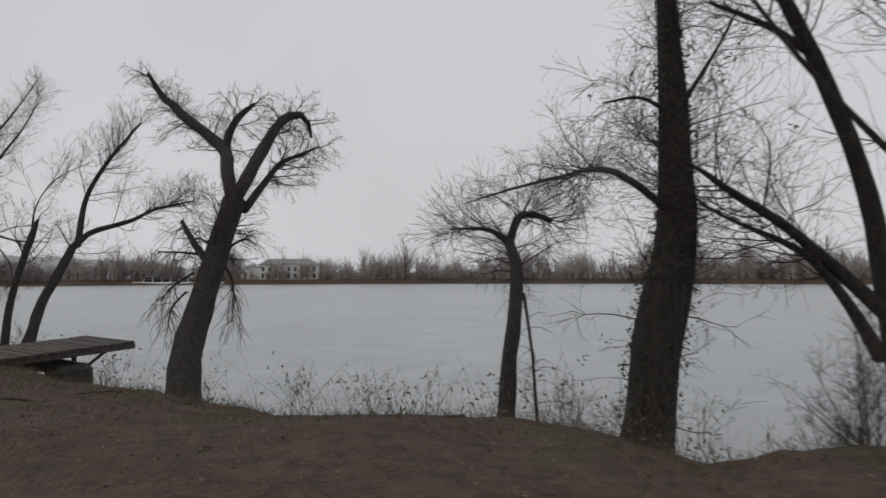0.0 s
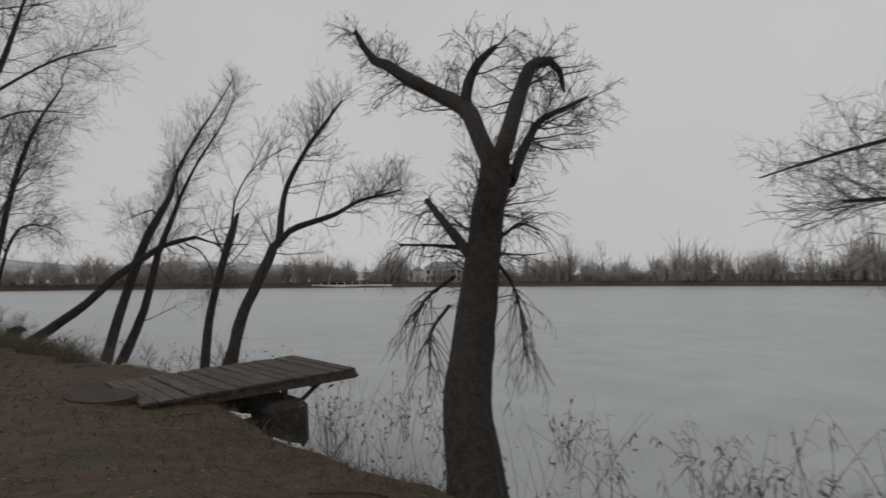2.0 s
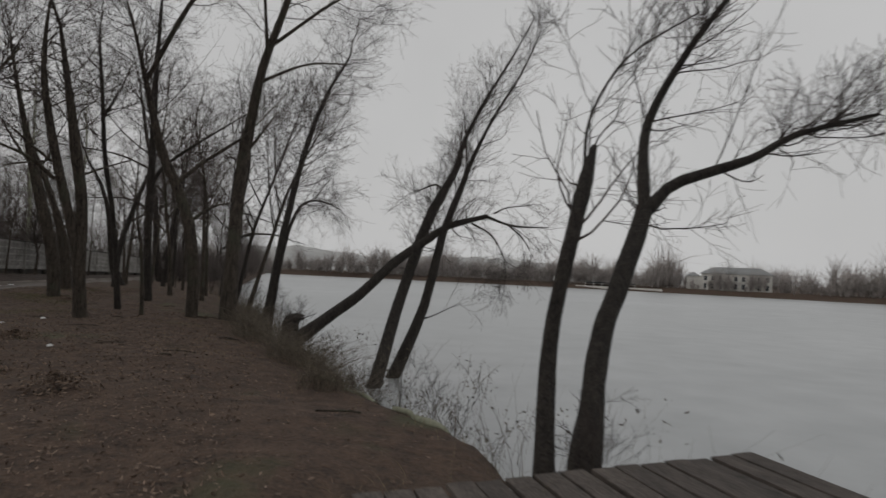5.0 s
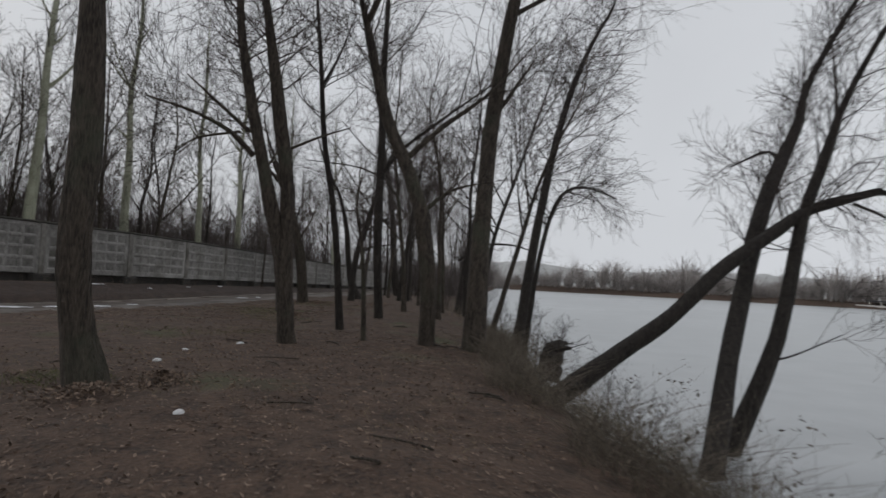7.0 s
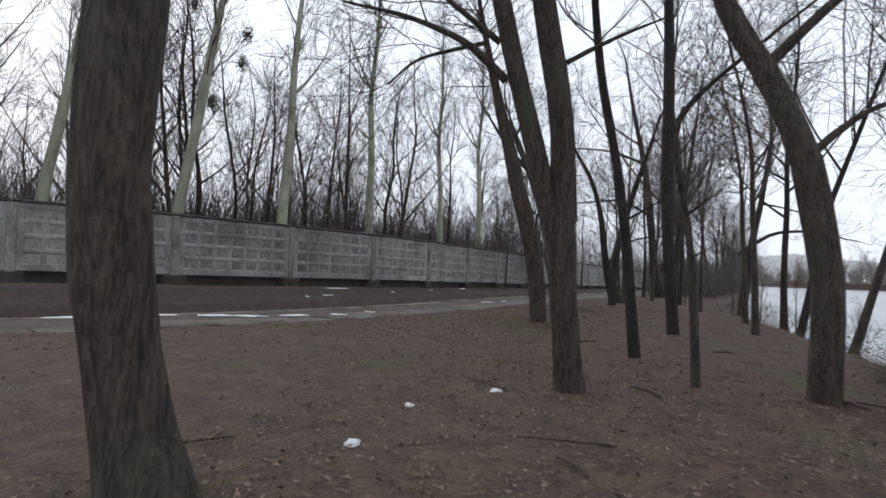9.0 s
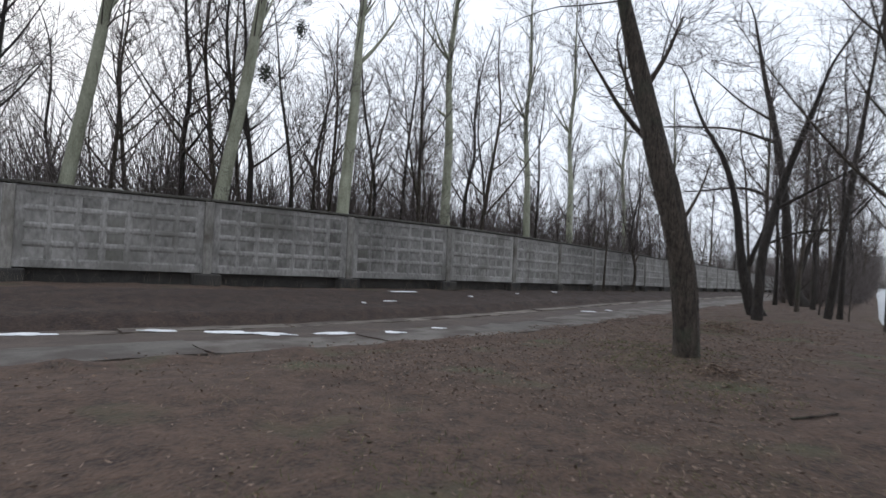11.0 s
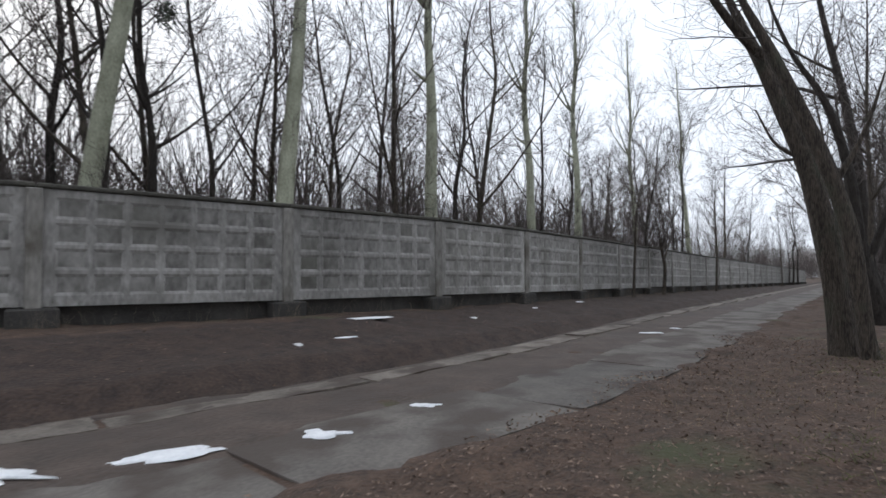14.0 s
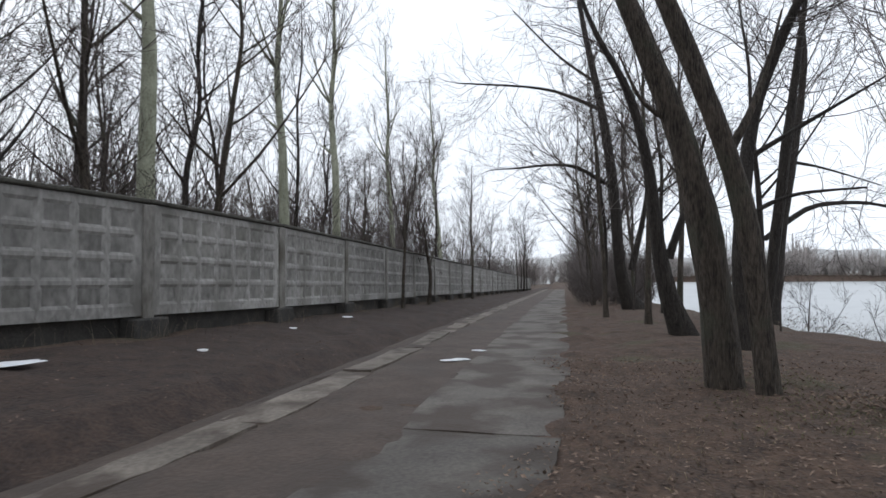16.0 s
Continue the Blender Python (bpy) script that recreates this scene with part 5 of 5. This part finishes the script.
on_road = 0.058
for k, (x, y, sx, sy, turn, z) in enumerate(((-13.55, -5.05, 0.42, 0.13, 130, on_road), (-14.0, -4.45, 0.36, 0.15, 122, on_road), (-14.88, -3.93, 0.36, 0.12, 155, on_road), (-15.9, -3.42, 0.17, 0.11, 140, on_road), (-17.15, -3.34, 0.12, 0.08, 130, on_road),
                                             (-12.8, -5.75, 0.3, 0.1, 140, on_road), (-24.88, -3.38, 0.18, 0.09, 100, on_road), (-26.04, -3.23, 0.12, 0.08, 90, on_road), (-11.2, -6.3, 0.4, 0.12, 152, on_road), (-9.6, -6.9, 0.35, 0.1, 152, on_road),
                                             (-30.4, -7.2, 0.3, 0.15, 20, None), (-27.1, -7.1, 0.14, 0.1, 0, None), (-19.5, -6.6, 0.14, 0.07, 150, None), (-20.9, -7.5, 0.45, 0.12, 160, None), (-7.5, -7.5, 0.5, 0.12, 152, on_road))):
    blob("snow_patch", x, y, sx, sy, turn, "flat dirty-white remnant of old snow", "snow", "snow remnants", 0.014, z, seed=k)
blob("snow_patch", 4.6, 9.9, 0.35, 0.2, 20, "thin crust of snow under the landing stage", "snow", "snow remnants", 0.04, seed=31)
blob("snow_patch", 3.9, 9.75, 0.2, 0.14, 0, "thin crust of snow under the landing stage", "snow", "snow remnants", 0.04, seed=32)
for k, (x, y, sx, sy) in enumerate(((-7.1, 3.5, 0.075, 0.055), (-8.3, 3.2, 0.05, 0.04), (-9.2, 3.6, 0.05, 0.04), (-18.5, -6.6, 0.07, 0.04), (-23.6, -6.8, 0.07, 0.05), (-4.6, 5.2, 0.04, 0.03), (2.0, 7.0, 0.04, 0.03))):
    blob("paper_scrap", x, y, sx, sy, 40 * k, "crumpled scrap of pale litter lying on the ground", "litter", "scraps of litter", 0.03, seed=50 + k, material=M_PAPER)


def log(name, ends, radius, label, material, seed):
    a, b = ends
    mid = [(a[i] + b[i]) / 2 for i in range(3)]
    limb = [(*a, radius), (mid[0] + 0.06, mid[1] + 0.05, mid[2] + 0.02, radius * 0.9), (*b, radius * 0.7)]
    ob = new(name, limb_mesh(name, [(x - a[0], y - a[1], z - a[2], r) for x, y, z, r in limb], material, 8, 14, 0, 0.08, seed))
    ob.location = a
    return tagged(ob, label, "log", "logs on the bank")


def lying(x0, y0, x1, y1, up):
    return ((x0, y0, ground_at(x0, y0) + up), (x1, y1, ground_at(x1, y1) + up))


log("driftwood_log", lying(-10.65, 8.02, -9.0, 8.2, 0.03), 0.06, "bleached pale log lying along the bank edge", M_POPLAR, 1)
log("fallen_pole", lying(-7.6, 8.42, -4.0, 9.1, 0.04), 0.035, "long thin grey pole lying along the bank edge", M_PLANK, 2)
for k, (x0, y0, x1, y1, r) in enumerate(((-2.39, 9.12, -1.83, 9.39, 0.035), (-1.2, 9.5, -1.0, 9.66, 0.035), (-0.85, 9.66, -0.5, 9.9, 0.05), (-2.95, 8.85, -2.7, 9.0, 0.03))):
    log("driftwood_log", lying(x0, y0, x1, y1, 0.025), r, "short bleached pale log end on the bank edge", M_POPLAR, 5 + k)
rng = np.random.default_rng(61)
for k in range(36):
    x, y = rng.uniform(-14, 12), 0
    y = rng.uniform(2.5, along(SHORE, x) - 0.6)
    a = rng.uniform(0, 6.28)
    l_ = rng.uniform(0.2, 0.7)
    log("fallen_stick", lying(x, y, x + math.cos(a) * l_, y + math.sin(a) * l_, 0.01), rng.uniform(0.006, 0.014), "thin dead stick lying in the leaf litter", M_BARK_BROWN, 100 + k)
# upturned root plate at the water's edge
tree("upturned_root", [[(-14.3, 8.7, -0.35, 0.22), (-14.38, 8.78, -0.2, 0.2), (-14.5, 8.9, -0.08, 0.12)], [(-14.3, 8.7, -0.22, 0.12), (-14.0, 8.9, -0.14, 0.07), (-13.75, 9.05, -0.1, 0.03)], [(-14.35, 8.75, -0.2, 0.13), (-14.8, 8.9, -0.1, 0.08), (-15.1, 9.1, -0.12, 0.03)]],
     "dark upturned root stump at the water's edge", M_BARK, 95, (14, 60, 100), 0.5, 0.02, 0.0, (30, 80), 0.2, category="stump", cap=True)


# heaps of leaves and brush
def heap(x, y, r, h, seed):
    g = np.random.default_rng(seed)
    n = 420
    a, d = g.uniform(0, 6.28, n), np.abs(g.normal(size=n)) * 0.55
    px, py = np.cos(a) * d * r, np.sin(a) * d * r
    pz = np.maximum(0, h * np.exp(-(d * 1.3) ** 2)) * g.uniform(0.2, 1.0, n) + 0.01
    pz += np.array([ground_at(x + u, y + w) for u, w in zip(px, py)]) - ground_at(x, y)
    ob = new("leaf_heap", leaf_cloud("leaf_heap", np.stack([px, py, pz], 1), (0.016, 0.04), M_LEAF, seed, 0.5))
    ob.location = (x, y, ground_at(x, y))
    tagged(ob, "low heap of dead leaves and brush", "leaves", "heaps of leaves", "stuff")


for k, (x, y, r, h) in enumerate(((-5.0, 4.1, 0.55, 0.12), (-5.9, 4.3, 0.4, 0.1), (-1.6, 6.2, 0.4, 0.16), (-2.6, 5.2, 0.35, 0.08), (-15.6, 2.0, 0.5, 0.08), (-21.6, 0.9, 0.7, 0.12))):
    heap(x, y, r, h, 300 + k)

# ---- far shore ----
rng = np.random.default_rng(71)


def far_point(az, r):
    return -math.sin(math.radians(az)) * r, math.cos(math.radians(az)) * r


def far_trees(name, count, az0, az1, tall, reach, seed, gaps=True):
    """Distant bare crowns: fans of fine upright shoots."""
    g = np.random.default_rng(seed)
    P, R = [], []
    for k in range(count):
        az = g.uniform(az0, az1)
        crowd = noise.noise((az * 0.35, seed, 0)) + 0.5 * noise.noise((az * 1.3, seed, 5))
        r = FAR + 5 + reach * g.random()
        x, y = far_point(az, r)
        z = float(ground_height(x, y)) - 0.3
        h = g.uniform(*tall) * (0.55 + 0.75 * crowd + 0.45 * g.random() ** 3)
        m = 40
        w = h * g.uniform(0.16, 0.3)
        t0 = g.uniform(0.0, 0.45, m)[:, None] * h
        tip = np.stack([g.normal(size=m) * w * 0.9, g.normal(size=m) * w * 0.9, h * g.uniform(0.3, 1.0, m) * (1 - 0.25 * g.random(m))], 1)
        s = np.linspace(0, 1, 3)[None, :, None]
        base = np.concatenate([np.zeros((m, 2)), t0], 1)[:, None, :]
        p = base + (tip[:, None, :] - base) * s + np.array([0, 0, 1])[None, None, :] * np.sin(s * 3.14) * 0.06 * h
        P.append(p + np.array([x, y, z]))
        R.append(np.broadcast_to(np.linspace(1, 0.35, 3)[None], (m, 3)) * g.uniform(0.035, 0.11, m)[:, None])
        P.append((np.array([[[0, 0, 0], [0, 0, h * 0.35], [0.1, 0.1, h * 0.75]]]) + np.array([x, y, z])))
        R.append(np.array([[0.2, 0.16, 0.07]]) * h / 10)
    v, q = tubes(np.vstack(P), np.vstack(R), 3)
    # no real haze here: the crowns are coloured pale instead
    return tagged(new(name, mesh_np(name, v, q, M_WOODS_HAZED)), "band of bare grey-brown woods across the lake, haze painted into the colour", "woods", kind="stuff")


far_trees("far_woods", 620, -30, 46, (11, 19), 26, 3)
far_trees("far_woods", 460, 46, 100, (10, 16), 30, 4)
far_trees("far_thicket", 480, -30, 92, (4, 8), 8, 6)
for az, h in ((36.0, 17), (33.0, 14), (47.5, 12)):
    x, y = far_point(az, FAR + 6)
    ob = copy_thing(wood[1], pose(x, y, ground_height(x, y) - 0.2, 0, 0, 40) @ Matrix.Diagonal((h / 12,) * 3 + (1,)))
    tagged(ob, "tall lone bare tree on the far shore", group="tall trees on the far shore")


def mansion():
    """A long two-storey house with a hipped roof."""
    x, y = far_point(MANSION_AZ, FAR + 8)
    root = tagged(new("lakeside_house"), "pale two-storey house with a grey hipped roof on the far shore", "house")
    root.matrix_basis = pose(x, y, float(ground_height(x, y)), 0, 0, MANSION_AZ)
    part("wall", box(-11, 11, 0, 9, -0.5, 5.6), M_HOUSE, root)
    part("wing", box(-16, -11.02, 1, 8, -0.5, 4.6), M_HOUSE, root, "lower cream side wing")
    for x0, x1, y0, y1, z, top in ((-11.6, 11.6, -0.6, 9.6, 5.6, 8.0), (-16.5, -11.62, 0.4, 8.6, 4.6, 6.0)):
        bm = bmesh.new()
        e = [bm.verts.new(c) for c in ((x0, y0, z), (x1, y0, z), (x1, y1, z), (x0, y1, z))]
        in_ = min(4, (x1 - x0) / 2 - 0.3)
        t = [bm.verts.new(c) for c in ((x0 + in_, (y0 + y1) / 2, top), (x1 - in_, (y0 + y1) / 2, top))]
        bm.faces.new(e[::-1])
        bm.faces.new((e[0], e[1], t[1], t[0]))
        bm.faces.new((e[1], e[2], t[1]))
        bm.faces.new((e[2], e[3], t[0], t[1]))
        bm.faces.new((e[3], e[0], t[0]))
        part("roof", bm, M_ROOF, root, "grey sheet-metal roof")
    for k in range(9):
        cx = -9.6 + k * 2.4
        for z0, z1 in ((0.4, 2.2), (3.2, 4.7)):
            part("window", box(cx - 0.5, cx + 0.5, -0.06, 0.1, z0, z1), M_PANE, root)
    for k in range(5):
        part("column", box(-9.1 + k * 2.4, -8.7 + k * 2.4, -1.4, -1.0, -0.5, 2.9), M_HOUSE, root)
    part("balcony", box(-9.4, 1.2, -1.5, -0.02, 2.9, 3.15), M_HOUSE, root)
    return root


# deep background of the wood behind the fence
g = np.random.default_rng(88)
P, R = [], []
for k in range(800):
    x = g.uniform(-125, 16)
    y = along(FENCE, x) - g.uniform(16, 48)
    h = g.uniform(4, 11)
    if k >= 560:
        x = g.uniform(-60, 8)
        y = along(FENCE, x) - g.uniform(4, 16)
        h = g.uniform(3, 8)
    if 420 <= k < 560:
        x = g.uniform(-215, -88)
        y = g.uniform(-30, -8.5) if g.random() < 0.55 else g.uniform(0.0, 3.0)
        h = g.uniform(5, 13)
    m = 40
    w = h * g.uniform(0.2, 0.35)
    low_ = np.concatenate([g.normal(size=(m, 2)) * 0.25, g.uniform(0, 0.4, m)[:, None] * h], 1)[:, None, :]
    tip = np.stack([g.normal(size=m) * w * 0.7, g.normal(size=m) * w * 0.7, h * g.uniform(0.35, 1.0, m)], 1)[:, None, :]
    t_ = np.linspace(0, 1, 4)[None, :, None]
    P.append(low_ + (tip - low_) * t_ + g.normal(size=(m, 4, 3)) * 0.08 + np.array([x, y, float(ground_height(x, y))]))
    R.append(np.linspace(1, 0.3, 4)[None] * g.uniform(0.008, 0.03, m)[:, None])
for k in range(400):
    x = -42 - 60 * g.random()
    y = g.uniform(-0.9, min(float(along(SHORE, x)) - 0.4, -1.9 - 0.13 * (x + 15.9)))
    h = g.uniform(1.4, 4.0)
    if k >= 230:
        x = g.uniform(-70, 0)
        y = float(along(FENCE, x)) - g.uniform(5, 20)
        h = g.uniform(3.0, 7.5)
    m = 30
    w = h * g.uniform(0.16, 0.3)
    low_ = np.concatenate([g.normal(size=(m, 2)) * 0.2, g.uniform(0, 0.3, m)[:, None] * h], 1)[:, None, :]
    tip = np.stack([g.normal(size=m) * w, g.normal(size=m) * w, h * g.uniform(0.3, 1.0, m)], 1)[:, None, :]
    P.append(low_ + (tip - low_) * t_ + g.normal(size=(m, 4, 3)) * 0.06 + np.array([x, y, float(ground_height(x, y))]))
    R.append(np.linspace(1, 0.3, 4)[None] * g.uniform(0.006, 0.022, m)[:, None])
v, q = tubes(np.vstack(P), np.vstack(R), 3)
# the shoots' pale colour carries the haze of the deep wood
tagged(new("undergrowth", mesh_np("undergrowth", v, q, M_TWIG_HAZED)), "grey-brown tangle of bare undergrowth deep in the wood", "woods", kind="stuff")

# a long ridge beyond the far shore, haze painted into its pale colour
az = np.linspace(48, 112, 129)
rows = []
for r_, f in ((FAR + 60, 0.0), (FAR + 110, 0.75), (FAR + 170, 1.0), (FAR + 330, 0.0)):
    for a in az:
        top = (5.5 + 9 * step(52, 66, a) * step(112, 96, a)) * (0.8 + 0.35 * noise.noise((a * 0.12, 3, 1)) + 0.12 * noise.noise((a * 0.9, 7, 2)))
        x, y = far_point(a, r_)
        rows.append((x, y, -3 + f * (top + 4)))
k = np.arange(128)
q = np.vstack([np.stack([n * 129 + k, n * 129 + k + 1, (n + 1) * 129 + k + 1, (n + 1) * 129 + k], 1) for n in range(3)])
tagged(new("far_hill", mesh_np("far_hill", rows, q, M_HAZE_HILL)), "long low wooded hill, winter haze painted into its pale colour", "hill", kind="structure")


def reed_plant(x, y, z, seed, tall):
    """Dry stalks with hanging lance leaves, standing in the ice."""
    g = np.random.default_rng(seed)
    m, n = int(g.integers(5, 10)), 6
    foot = np.concatenate([g.normal(size=(m, 2)) * 0.16, np.zeros((m, 1))], 1)
    lean = np.concatenate([g.normal(size=(m, 2)) * 0.22, np.ones((m, 1))], 1)
    h = tall * g.uniform(0.55, 1.0, m)
    t = np.linspace(0, 1, n)
    p = foot[:, None, :] + lean[:, None, :] * (t[None, :] * h[:, None])[..., None]
    p[:, :, :2] += (t ** 2)[None, :, None] * g.normal(size=(m, 1, 2)) * 0.22
    v, q = tubes(p, np.linspace(0.006, 0.002, n)[None] * np.ones((m, 1)), 4)
    ob = new("reed_plant", mesh_np("reed_plant", v, q, M_REED))
    vs, fs = [], []
    for k in range(m):
        for c in range(int(g.integers(5, 10))):
            u = g.uniform(0.35, 1.0) * (n - 1)
            i = min(n - 2, int(u))
            at = p[k, i] + (p[k, i + 1] - p[k, i]) * (u - i)
            a = g.uniform(0, 6.28)
            out = np.array([math.cos(a), math.sin(a), g.uniform(-0.9, 0.35)])
            long, wide = g.uniform(0.08, 0.2), g.uniform(0.006, 0.013)
            side = np.array([-math.sin(a), math.cos(a), 0]) * wide
            mid, tip = at + out * long * 0.5, at + out * long + np.array([0, 0, -0.35 * long])
            b = len(vs)
            vs += [at, mid - side, mid + np.array([0, 0, -wide * 0.6]), mid + side, tip]
            fs += [(b, b + 1, b + 2), (b, b + 2, b + 3), (b + 1, b + 4, b + 2), (b + 2, b + 4, b + 3)]
    attach("leaves", mesh_np("leaves", vs, fs, M_REED_LEAF, False), ob, "dark withered lance leaves")
    ob.location = (x, y, z)
    tagged(ob, "dry reed stalks with withered leaves standing in the ice", "reeds", "reeds at the water's edge")


for k, (x, y, tall) in enumerate(REEDS):
    reed_plant(x, y, WATER - 0.04, 700 + k, tall)

MANSION_AZ = 47.0
mansion()
low = tagged(new("shore_terrace"), "long low pale terrace wall on the far shore", "terrace")
x, y = far_point(56.5, FAR + 2)
low.matrix_basis = pose(x, y, float(ground_height(x, y)), 0, 0, 56.5)
part("wall", box(-15, 15, 0, 0.5, -1.2, 0.5, 0.05), M_HOUSE, low)
part("roof", box(-12, 6, 1, 5, 1.6, 1.9, 0.05), M_PANE, low, "flat dark canopy")
for k in range(7):
    part("post", box(-11.8 + k * 2.9, -11.5 + k * 2.9, 1.2, 1.5, 0, 1.6), M_HOUSE, low)
